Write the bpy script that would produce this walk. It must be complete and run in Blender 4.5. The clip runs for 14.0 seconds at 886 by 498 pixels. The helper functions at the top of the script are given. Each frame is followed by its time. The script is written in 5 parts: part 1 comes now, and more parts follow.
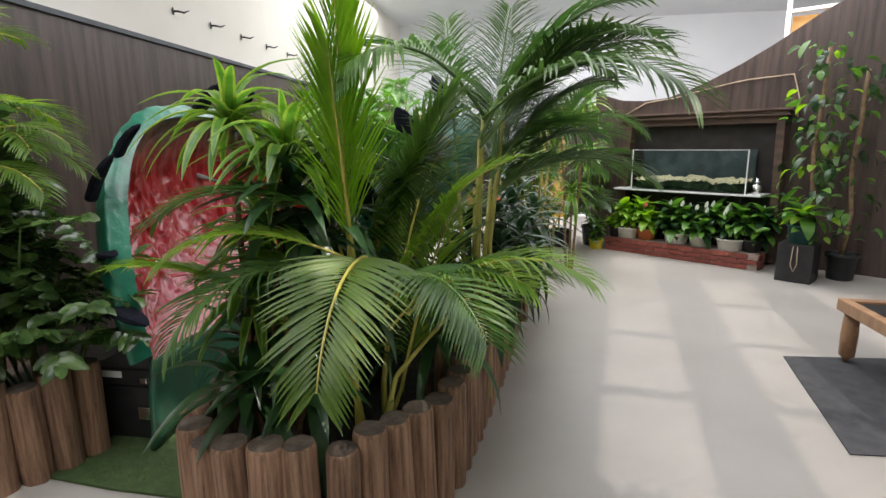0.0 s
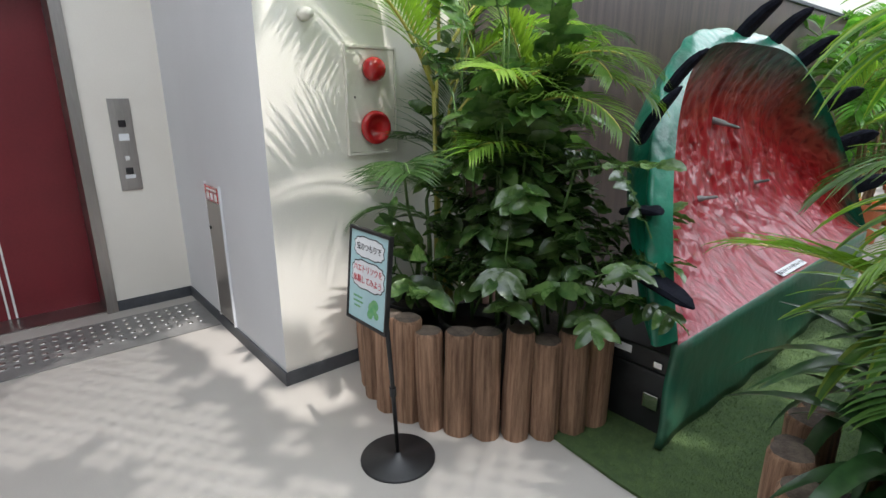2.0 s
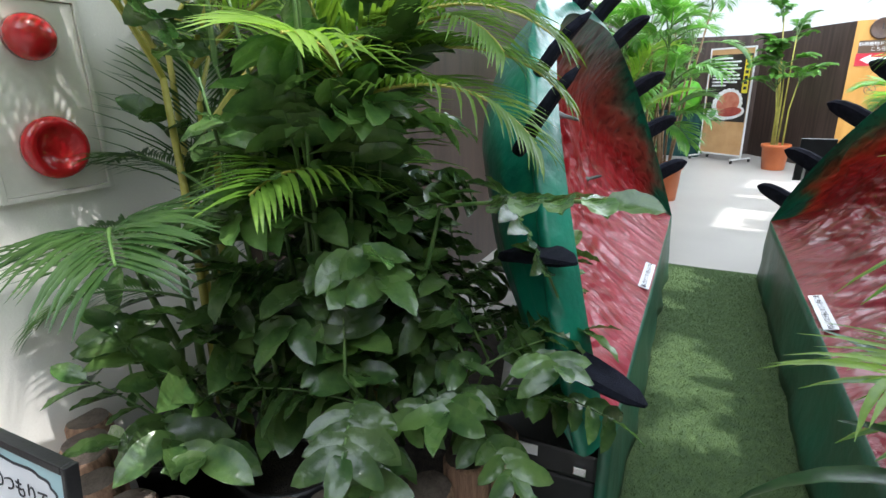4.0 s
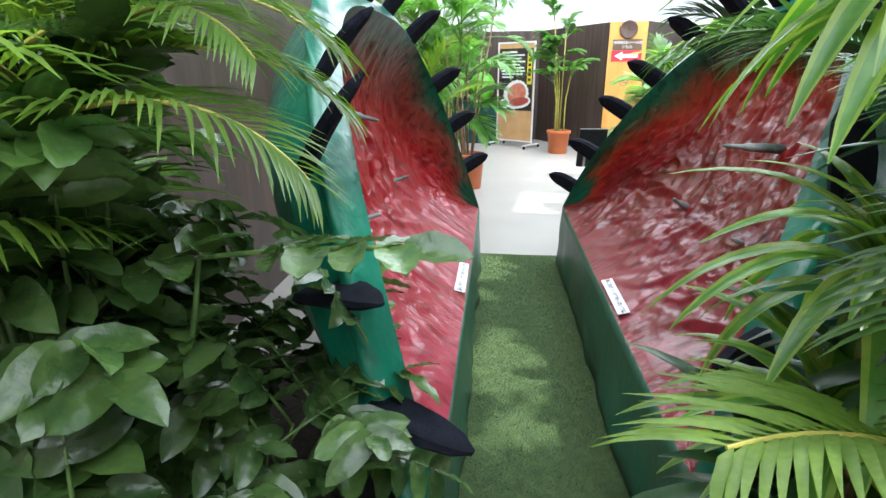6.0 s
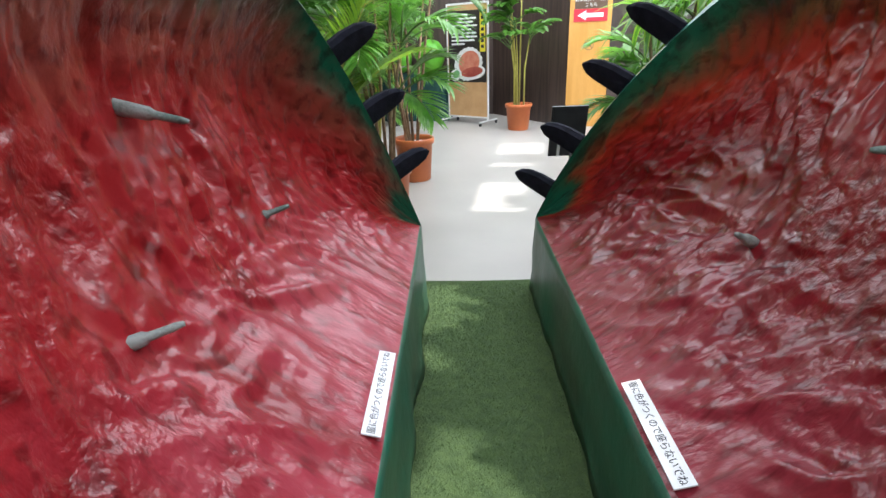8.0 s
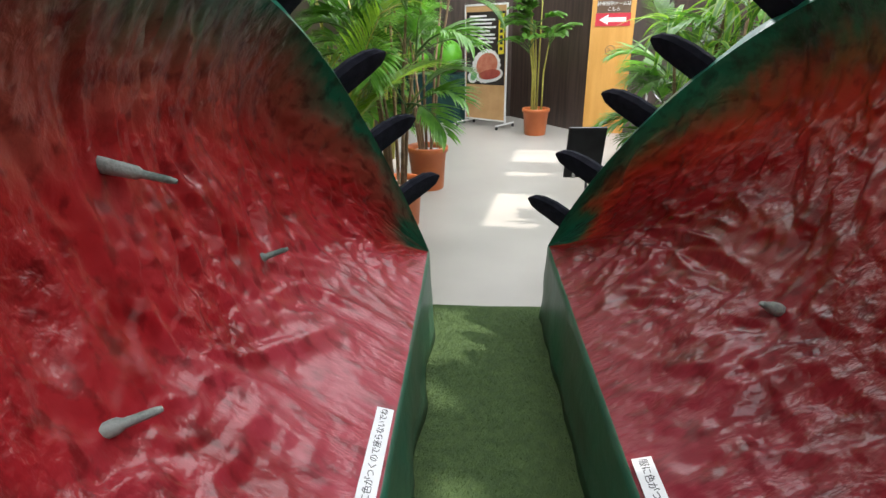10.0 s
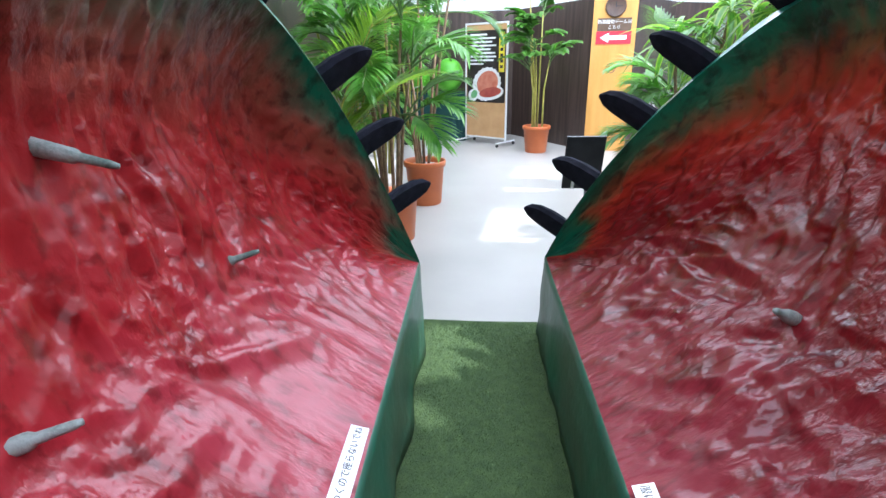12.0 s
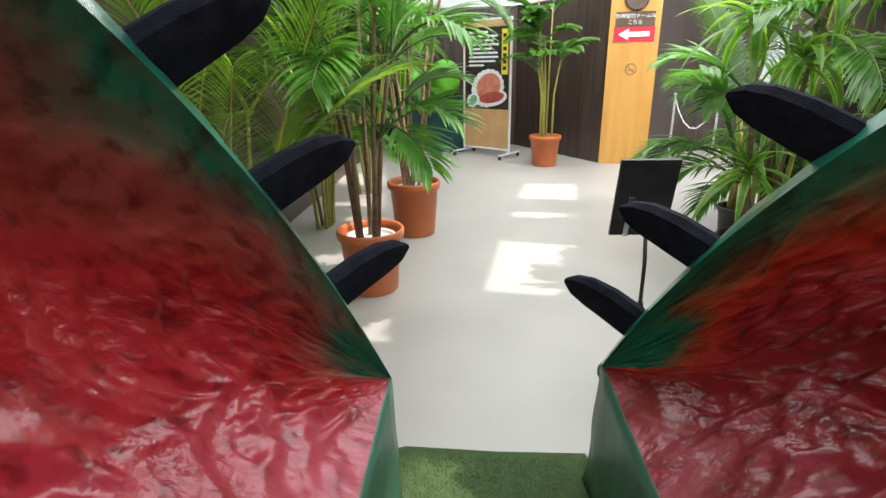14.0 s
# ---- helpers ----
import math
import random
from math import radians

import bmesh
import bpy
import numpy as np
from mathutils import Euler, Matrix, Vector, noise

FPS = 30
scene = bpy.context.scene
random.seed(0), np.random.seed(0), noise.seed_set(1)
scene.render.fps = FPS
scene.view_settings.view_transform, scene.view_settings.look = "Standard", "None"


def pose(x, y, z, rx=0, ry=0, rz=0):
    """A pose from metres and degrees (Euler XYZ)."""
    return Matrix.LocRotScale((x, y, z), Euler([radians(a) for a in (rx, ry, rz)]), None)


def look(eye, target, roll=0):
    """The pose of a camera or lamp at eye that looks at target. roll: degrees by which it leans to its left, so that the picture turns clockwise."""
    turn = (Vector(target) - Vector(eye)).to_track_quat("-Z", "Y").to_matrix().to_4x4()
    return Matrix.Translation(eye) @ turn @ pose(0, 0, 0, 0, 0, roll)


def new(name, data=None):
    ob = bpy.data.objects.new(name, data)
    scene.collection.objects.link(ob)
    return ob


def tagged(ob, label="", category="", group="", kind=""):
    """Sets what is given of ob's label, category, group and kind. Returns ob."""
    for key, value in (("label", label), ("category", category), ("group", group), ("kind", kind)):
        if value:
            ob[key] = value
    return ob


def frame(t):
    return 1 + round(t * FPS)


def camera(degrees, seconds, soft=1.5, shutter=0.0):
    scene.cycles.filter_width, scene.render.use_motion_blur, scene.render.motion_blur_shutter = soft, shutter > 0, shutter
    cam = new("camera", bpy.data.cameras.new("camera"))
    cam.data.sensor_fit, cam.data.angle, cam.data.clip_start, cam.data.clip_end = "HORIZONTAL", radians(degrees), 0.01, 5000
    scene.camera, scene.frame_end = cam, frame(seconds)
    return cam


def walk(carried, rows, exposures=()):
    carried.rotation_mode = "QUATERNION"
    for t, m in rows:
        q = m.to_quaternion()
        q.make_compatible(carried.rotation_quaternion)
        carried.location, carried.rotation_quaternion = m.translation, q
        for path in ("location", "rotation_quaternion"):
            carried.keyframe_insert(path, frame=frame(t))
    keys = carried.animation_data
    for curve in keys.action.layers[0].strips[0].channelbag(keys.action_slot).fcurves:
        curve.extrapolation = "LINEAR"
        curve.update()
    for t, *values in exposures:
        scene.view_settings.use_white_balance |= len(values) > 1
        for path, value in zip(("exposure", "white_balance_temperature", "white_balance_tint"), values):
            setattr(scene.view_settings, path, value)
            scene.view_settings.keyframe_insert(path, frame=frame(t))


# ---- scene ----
# the camera and its walk: seconds, place, yaw, pitch, roll
cam = camera(80.6, 14.0)
PATH = [
    (0, 0.000, 0.000, 1.507, -0.45, -11.21, 0.50),
    (0.2, -0.092, -0.030, 1.518, 6.05, -11.43, 0.34),
    (0.5, -0.215, -0.021, 1.510, 15.36, -12.01, -0.11),
    (0.8, -0.351, 0.028, 1.485, 23.82, -13.02, 0.18),
    (1, -0.433, 0.060, 1.473, 28.36, -13.55, 0.07),
    (1.5, -0.637, 0.217, 1.468, 36.85, -14.95, -0.00),
    (2, -0.898, 0.390, 1.442, 40.92, -16.26, 0.12),
    (2.2, -0.997, 0.455, 1.446, 41.42, -16.29, 0.27),
    (2.5, -1.142, 0.583, 1.440, 40.09, -16.95, 0.23),
    (3, -1.299, 0.842, 1.450, 34.65, -17.54, 0.42),
    (3.5, -1.454, 1.057, 1.432, 25.67, -17.25, 0.52),
    (4, -1.513, 1.158, 1.438, 16.84, -17.41, 0.92),
    (4.2, -1.498, 1.178, 1.435, 13.40, -17.50, 1.06),
    (6.3, -1.478, 1.540, 1.483, -4.27, -18.97, 0.50),
    (6.5, -1.450, 1.665, 1.469, -4.80, -19.07, 0.68),
    (7, -1.396, 2.033, 1.455, -6.04, -19.60, 1.24),
    (7.5, -1.327, 2.320, 1.437, -7.20, -20.55, 1.57),
    (8, -1.220, 2.593, 1.418, -8.12, -21.75, 2.01),
    (8.5, -1.177, 2.815, 1.401, -8.39, -22.62, 2.31),
    (9, -1.176, 2.892, 1.496, -7.84, -23.03, 1.99),
    (9.2, -1.183, 2.831, 1.555, -7.42, -23.12, 1.57),
    (11.3, -1.125, 2.706, 1.555, -5.50, -20.50, 1.18),
    (12, -1.101, 2.831, 1.454, -5.70, -20.08, 0.85),
    (12.5, -1.077, 2.994, 1.401, -5.84, -19.90, 0.48),
    (13, -1.063, 3.230, 1.361, -5.92, -19.83, 0.47),
    (13.5, -1.034, 3.571, 1.353, -5.88, -19.55, 0.90),
    (13.7, -1.007, 3.712, 1.352, -5.86, -19.57, 0.98),
    (14, -0.959, 3.959, 1.361, -6.01, -19.38, 0.90),
]
EXPOSURES = [(0.0, 0.16, 6800, 15), (1.0, 0.1, 6600, 14), (2.5, 0.34, 6100, 11), (3.5, 0.45, 6000, 11), (6.5, 0.9, 6100, 10), (7.0, 0.65, 6100, 11), (8.0, 0.58, 6200, 12), (9.0, 0.25, 6700, 11), (11.4, 0.62, 6000, 12), (12.0, 0.85, 5600, 13), (12.6, 0.75, 6000, 12), (13.2, 0.58, 6500, 10), (14.0, 0.45, 6600, 10)]
walk(cam, [(t, pose(x, y, z, 90 + pitch, roll, yaw)) for t, x, y, z, yaw, pitch, roll in PATH], EXPOSURES)

# world, sun, large lights
YAW = 9.0                       # the building and the trap are turned 9 degrees clockwise from y
E1 = Vector((math.cos(radians(YAW)), -math.sin(radians(YAW)), 0))
E2 = Vector((math.sin(radians(YAW)), math.cos(radians(YAW)), 0))
SUN_EL, SUN_DIR = 63.0, Vector((0.988, -0.156, 0.0))
ROOF = 4.6
SHIFT = SUN_DIR * (ROOF / math.tan(radians(SUN_EL)))

world = bpy.data.worlds.new("sky")
scene.world = world
world.use_nodes = True
wn = world.node_tree
sky = wn.nodes.new("ShaderNodeTexSky")
sky.sky_type, sky.sun_disc = "NISHITA", False
sky.sun_elevation, sky.sun_rotation = radians(SUN_EL), radians(99.0)
wn.links.new(sky.outputs["Color"], wn.nodes["Background"].inputs["Color"])
wn.nodes["Background"].inputs["Strength"].default_value = 0.12
sun = new("sun", bpy.data.lights.new("sun", "SUN"))
sun.data.energy, sun.data.angle, sun.data.color = 3.6, radians(0.9), (1.0, 0.95, 0.88)
sun.matrix_world = look(SUN_DIR * math.cos(radians(SUN_EL)) + Vector((0, 0, math.sin(radians(SUN_EL)))), (0, 0, 0))


def area_lamp(name, centre, sx, sy, watts, color=(0.90, 0.955, 1.0), target=None):
    lamp = new(name, bpy.data.lights.new(name, "AREA"))
    lamp.data.shape, lamp.data.size, lamp.data.size_y, lamp.data.energy, lamp.data.color = "RECTANGLE", sx, sy, watts, color
    lamp.matrix_world = look(centre, target or (centre[0], centre[1] + 0.001, centre[2] - 1))
    return lamp


# area lamps under the deck in place of sky light through the glazing
area_lamp("skylight_glow", (5.6, 4.5, ROOF - 0.12), 4.4, 8.0, 82)
# added fill that brightens the far end
area_lamp("fill_far_end", (0.9, 9.6, ROOF - 0.12), 6.4, 6.0, 360)
area_lamp("skylight_glow_near", (-1.6, 0.5, ROOF - 0.12), 3.4, 5.0, 155)
# added fill over the trap, set east to favour the left lobe
area_lamp("fill_trap", (1.25, 4.6, ROOF - 0.12), 1.6, 4.6, 115)
# added fill aimed at the white wall behind the display
area_lamp("fill_white_wall", (3.6, 6.6, ROOF - 0.15), 2.4, 1.4, 260, (0.93, 0.97, 1.0), (5.6, 10.2, 3.0))


# materials
def surf(name, a, b, scale=6.0, rough=0.6, bump=0.1, bscale=60.0, metal=0.0, stretch=(1, 1, 1), coat=0.0, spread=0.15,
         grain=None, spec=0.5, random_value=0.0, translucent=0.0):
    """Two colours mixed by noise at two scales, with fine relief and uneven gloss."""
    m = bpy.data.materials.new(name)
    m.use_nodes = True
    nt = m.node_tree
    n, l = nt.nodes, nt.links
    bs = n["Principled BSDF"]
    tc, mp = n.new("ShaderNodeTexCoord"), n.new("ShaderNodeMapping")
    mp.inputs["Scale"].default_value = stretch
    l.new(tc.outputs["Object"], mp.inputs["Vector"])
    n1, n2 = n.new("ShaderNodeTexNoise"), n.new("ShaderNodeTexNoise")
    n1.inputs["Scale"].default_value, n1.inputs["Detail"].default_value = scale, 5
    n2.inputs["Scale"].default_value, n2.inputs["Detail"].default_value = bscale, 4
    for k in (n1, n2):
        l.new(mp.outputs["Vector"], k.inputs["Vector"])
    ramp = n.new("ShaderNodeValToRGB")
    ramp.color_ramp.elements[0].position, ramp.color_ramp.elements[1].position = 0.5 - spread, 0.5 + spread
    ramp.color_ramp.elements[0].color, ramp.color_ramp.elements[1].color = (*a, 1), (*b, 1)
    add = n.new("ShaderNodeMath")
    add.operation = "MULTIPLY_ADD"
    add.inputs[1].default_value = 0.35
    l.new(n2.outputs["Fac"], add.inputs[0])
    sub = n.new("ShaderNodeMath")
    sub.operation = "SUBTRACT"
    sub.inputs[1].default_value = 0.175
    l.new(n1.outputs["Fac"], sub.inputs[0])
    l.new(sub.outputs[0], add.inputs[2])
    l.new(add.outputs[0], ramp.inputs["Fac"])
    col = ramp.outputs["Color"]
    if random_value:
        info, hsv, mr = n.new("ShaderNodeObjectInfo"), n.new("ShaderNodeHueSaturation"), n.new("ShaderNodeMapRange")
        mr.inputs["To Min"].default_value, mr.inputs["To Max"].default_value = 1 - random_value, 1 + random_value
        l.new(info.outputs["Random"], mr.inputs["Value"])
        l.new(mr.outputs[0], hsv.inputs["Value"])
        l.new(col, hsv.inputs["Color"])
        col = hsv.outputs["Color"]
    l.new(col, bs.inputs["Base Color"])
    rr = n.new("ShaderNodeMapRange")
    rr.inputs["To Min"].default_value, rr.inputs["To Max"].default_value = max(0.02, rough - 0.1), min(1, rough + 0.1)
    l.new(n1.outputs["Fac"], rr.inputs["Value"])
    l.new(rr.outputs[0], bs.inputs["Roughness"])
    bs.inputs["Metallic"].default_value = metal
    bs.inputs["Coat Weight"].default_value = coat
    bs.inputs["Coat Roughness"].default_value = 0.12
    bs.inputs["Specular IOR Level"].default_value = spec
    if bump:
        bp = n.new("ShaderNodeBump")
        bp.inputs["Strength"].default_value, bp.inputs["Distance"].default_value = bump, 0.01
        l.new(n2.outputs["Fac"], bp.inputs["Height"])
        l.new(bp.outputs["Normal"], bs.inputs["Normal"])
    if translucent:
        tr, mx = n.new("ShaderNodeBsdfTranslucent"), n.new("ShaderNodeMixShader")
        bright = n.new("ShaderNodeHueSaturation")
        bright.inputs["Value"].default_value, bright.inputs["Saturation"].default_value = 2.2, 1.1
        l.new(col, bright.inputs["Color"])
        l.new(bright.outputs["Color"], tr.inputs["Color"])
        mx.inputs["Fac"].default_value = translucent
        l.new(bs.outputs[0], mx.inputs[1])
        l.new(tr.outputs[0], mx.inputs[2])
        l.new(mx.outputs[0], n["Material Output"].inputs["Surface"])
    return m


VINYL = surf("vinyl_floor", (0.375, 0.348, 0.318), (0.465, 0.435, 0.40), 1.3, 0.42, 0.04, 220, spread=0.25)
CREAM = surf("cream_wall_paint", (0.74, 0.70, 0.63), (0.80, 0.765, 0.70), 1.0, 0.75, 0.12, 160)
SHADEDPAINT = surf("shaded_wall_paint", (0.66, 0.67, 0.70), (0.72, 0.73, 0.76), 1.0, 0.7, 0.1, 160)
WHITEWALL = surf("white_wall_paint", (0.78, 0.80, 0.83), (0.86, 0.87, 0.88), 0.7, 0.7, 0.05, 90)
BROWNWOOD = surf("dark_brown_wood_sheet", (0.042, 0.027, 0.023), (0.090, 0.060, 0.050), 3.0, 0.38, 0.05, 30, stretch=(6, 6, 0.35))
DARKBASE = surf("dark_grey_baseboard", (0.05, 0.055, 0.065), (0.075, 0.08, 0.09), 8, 0.5, 0.05)
REDDOOR = surf("dark_red_steel_door", (0.13, 0.008, 0.014), (0.17, 0.012, 0.02), 2, 0.42, 0.02)
STEEL = surf("brushed_steel", (0.36, 0.34, 0.32), (0.48, 0.46, 0.44), 4, 0.34, 0.05, 80, metal=1.0, stretch=(1, 1, 0.1))
CHROME = surf("chrome", (0.65, 0.65, 0.66), (0.75, 0.75, 0.75), 5, 0.15, 0, metal=1.0)
TURF = surf("artificial_turf", (0.042, 0.082, 0.024), (0.096, 0.155, 0.048), 26, 0.9, 0.9, 420, spread=0.3)
GRASSBLADE = surf("turf_blade", (0.062, 0.112, 0.032), (0.125, 0.19, 0.062), 20, 0.85, 0)
LOG = surf("peeled_log_wood", (0.14, 0.070, 0.040), (0.48, 0.290, 0.185), 5, 0.75, 0.8, 46, stretch=(12, 12, 0.6), spread=0.2, random_value=0.16)
LOGEND = surf("weathered_log_end", (0.075, 0.055, 0.045), (0.15, 0.115, 0.09), 22, 0.85, 0.5, 120, random_value=0.2)
SOIL = surf("dark_soil", (0.018, 0.014, 0.011), (0.05, 0.038, 0.03), 40, 0.95, 1.0, 160)
BLACKFELT = surf("black_felt", (0.006, 0.007, 0.012), (0.014, 0.015, 0.024), 25, 0.95, 0.6, 300, spec=0.12)
BLACKPLASTIC = surf("black_plastic", (0.010, 0.010, 0.011), (0.022, 0.022, 0.024), 10, 0.42, 0.08, 200)
REDGLOSS = surf("red_plastic", (0.42, 0.008, 0.012), (0.50, 0.012, 0.018), 8, 0.2, 0, coat=0.5)
OFFWHITE = surf("off_white_enamel", (0.66, 0.63, 0.56), (0.72, 0.69, 0.62), 6, 0.4, 0.03)
PAPER = surf("white_paper", (0.74, 0.76, 0.79), (0.80, 0.81, 0.83), 8, 0.5, 0.02)
PAPERBLUE = surf("pale_blue_paper", (0.40, 0.60, 0.64), (0.45, 0.65, 0.68), 8, 0.35, 0.0)
INK = surf("black_ink", (0.02, 0.02, 0.025), (0.03, 0.03, 0.035), 8, 0.6, 0)
INKRED = surf("red_ink", (0.50, 0.02, 0.04), (0.56, 0.03, 0.05), 8, 0.6, 0)
INKGREEN = surf("green_ink", (0.12, 0.38, 0.16), (0.22, 0.45, 0.2), 30, 0.6, 0)
INKWHITE = surf("white_ink", (0.78, 0.78, 0.77), (0.82, 0.82, 0.82), 8, 0.6, 0)
YELLOW = surf("yellow_print", (0.72, 0.60, 0.03), (0.78, 0.66, 0.05), 8, 0.5, 0)
ORANGEPANEL = surf("orange_wood_board", (0.55, 0.27, 0.055), (0.64, 0.33, 0.08), 2.2, 0.5, 0.05, 40, stretch=(4, 4, 0.4))
TAN = surf("tan_hardboard", (0.52, 0.30, 0.13), (0.60, 0.36, 0.17), 5, 0.4, 0.03)
TERRACOTTA = surf("terracotta_plastic", (0.50, 0.125, 0.035), (0.60, 0.17, 0.055), 4, 0.42, 0.04, 150)
WHITEFRAME = surf("white_painted_metal", (0.72, 0.72, 0.71), (0.78, 0.78, 0.77), 9, 0.35, 0.02)
BRICK = surf("red_brick", (0.20, 0.045, 0.032), (0.30, 0.075, 0.055), 16, 0.75, 0.4, 90, random_value=0.2)
MORTAR = surf("mortar", (0.30, 0.22, 0.19), (0.40, 0.32, 0.28), 30, 0.9, 0.5, 150)
AGEDWOOD = surf("aged_brown_timber", (0.055, 0.030, 0.020), (0.11, 0.062, 0.042), 4, 0.55, 0.3, 50, stretch=(1, 1, 5))
BENCHWOOD = surf("varnished_bench_wood", (0.30, 0.16, 0.085), (0.42, 0.24, 0.13), 4, 0.4, 0.15, 40, stretch=(1, 6, 1))
GREENCLOTH = surf("dark_green_cloth", (0.006, 0.045, 0.042), (0.014, 0.075, 0.068), 6, 0.8, 0.2, 200)
GREENBALL = surf("bright_green_paint", (0.10, 0.42, 0.02), (0.20, 0.60, 0.05), 3, 0.35, 0.05)
HAIR = surf("painted_grey_green_hair", (0.075, 0.12, 0.10), (0.30, 0.33, 0.31), 14, 0.45, 0.3, 120)
TEAL = surf("glossy_teal_green_paint", (0.003, 0.075, 0.045), (0.016, 0.230, 0.140), 3.2, 0.32, 0.7, 18, coat=0.3, spread=0.22)
TEALDULL = surf("dull_green_paint", (0.004, 0.120, 0.070), (0.060, 0.085, 0.052), 2.2, 0.42, 0.4, 16, spread=0.25)
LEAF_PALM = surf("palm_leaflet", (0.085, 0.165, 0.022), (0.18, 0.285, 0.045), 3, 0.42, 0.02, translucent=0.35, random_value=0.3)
# darker copy of palm_leaflet, with shade among the leaves put into its colour
LEAF_PALM_SHADED = surf("palm_leaflet_shaded", (0.030, 0.075, 0.018), (0.075, 0.145, 0.032), 3, 0.42, 0.02, translucent=0.28, random_value=0.3)
LEAF_ZZ = surf("glossy_dark_leaf", (0.042, 0.094, 0.028), (0.108, 0.186, 0.050), 9, 0.27, 0.3, 45, spec=0.5, coat=0.25, translucent=0.22, random_value=0.45)
LEAF_STRAP = surf("dark_strap_leaf", (0.014, 0.045, 0.017), (0.032, 0.085, 0.026), 6, 0.3, 0.05, translucent=0.15, random_value=0.3)
LEAF_LIME = surf("lime_leaf_margin", (0.17, 0.28, 0.04), (0.27, 0.37, 0.075), 9, 0.35, 0.03, translucent=0.35, random_value=0.2)
LEAF_MID = surf("mid_green_leaf", (0.06, 0.17, 0.025), (0.12, 0.26, 0.045), 9, 0.32, 0.03, translucent=0.3, random_value=0.25)
LEAF_YELLOW = surf("yellow_green_leaf", (0.16, 0.32, 0.03), (0.26, 0.42, 0.05), 9, 0.4, 0.03, translucent=0.4, random_value=0.25)
STEM_GREEN = surf("green_stem", (0.06, 0.13, 0.03), (0.12, 0.20, 0.05), 20, 0.5, 0.1)
STEM_YELLOW = surf("yellow_palm_stalk", (0.32, 0.30, 0.05), (0.45, 0.40, 0.09), 12, 0.45, 0.05)
STEM_BROWN = surf("brown_cane", (0.16, 0.095, 0.05), (0.27, 0.18, 0.10), 25, 0.7, 0.4)
FLOWER_WHITE = surf("white_spathe", (0.7, 0.74, 0.66), (0.8, 0.82, 0.75), 9, 0.5, 0, translucent=0.3)
FLOWER_PINK = surf("pink_flower", (0.60, 0.10, 0.12), (0.7, 0.2, 0.2), 9, 0.5, 0, translucent=0.3)
GRAVEL = surf("pale_gravel", (0.30, 0.27, 0.15), (0.55, 0.50, 0.33), 60, 0.9, 0.6, 120)
DARKWATER = surf("murky_tank_back", (0.02, 0.035, 0.038), (0.06, 0.085, 0.085), 5, 0.4, 0.1)
WIRE = surf("pale_twine", (0.32, 0.24, 0.16), (0.42, 0.33, 0.24), 20, 0.8, 0.1)


def glass_material():
    m = bpy.data.materials.new("clear_glass")
    m.use_nodes = True
    b = m.node_tree.nodes["Principled BSDF"]
    b.inputs["Transmission Weight"].default_value, b.inputs["Roughness"].default_value, b.inputs["IOR"].default_value = 1.0, 0.02, 1.12
    b.inputs["Base Color"].default_value = (0.92, 0.97, 0.97, 1)
    return m


GLASS = glass_material()


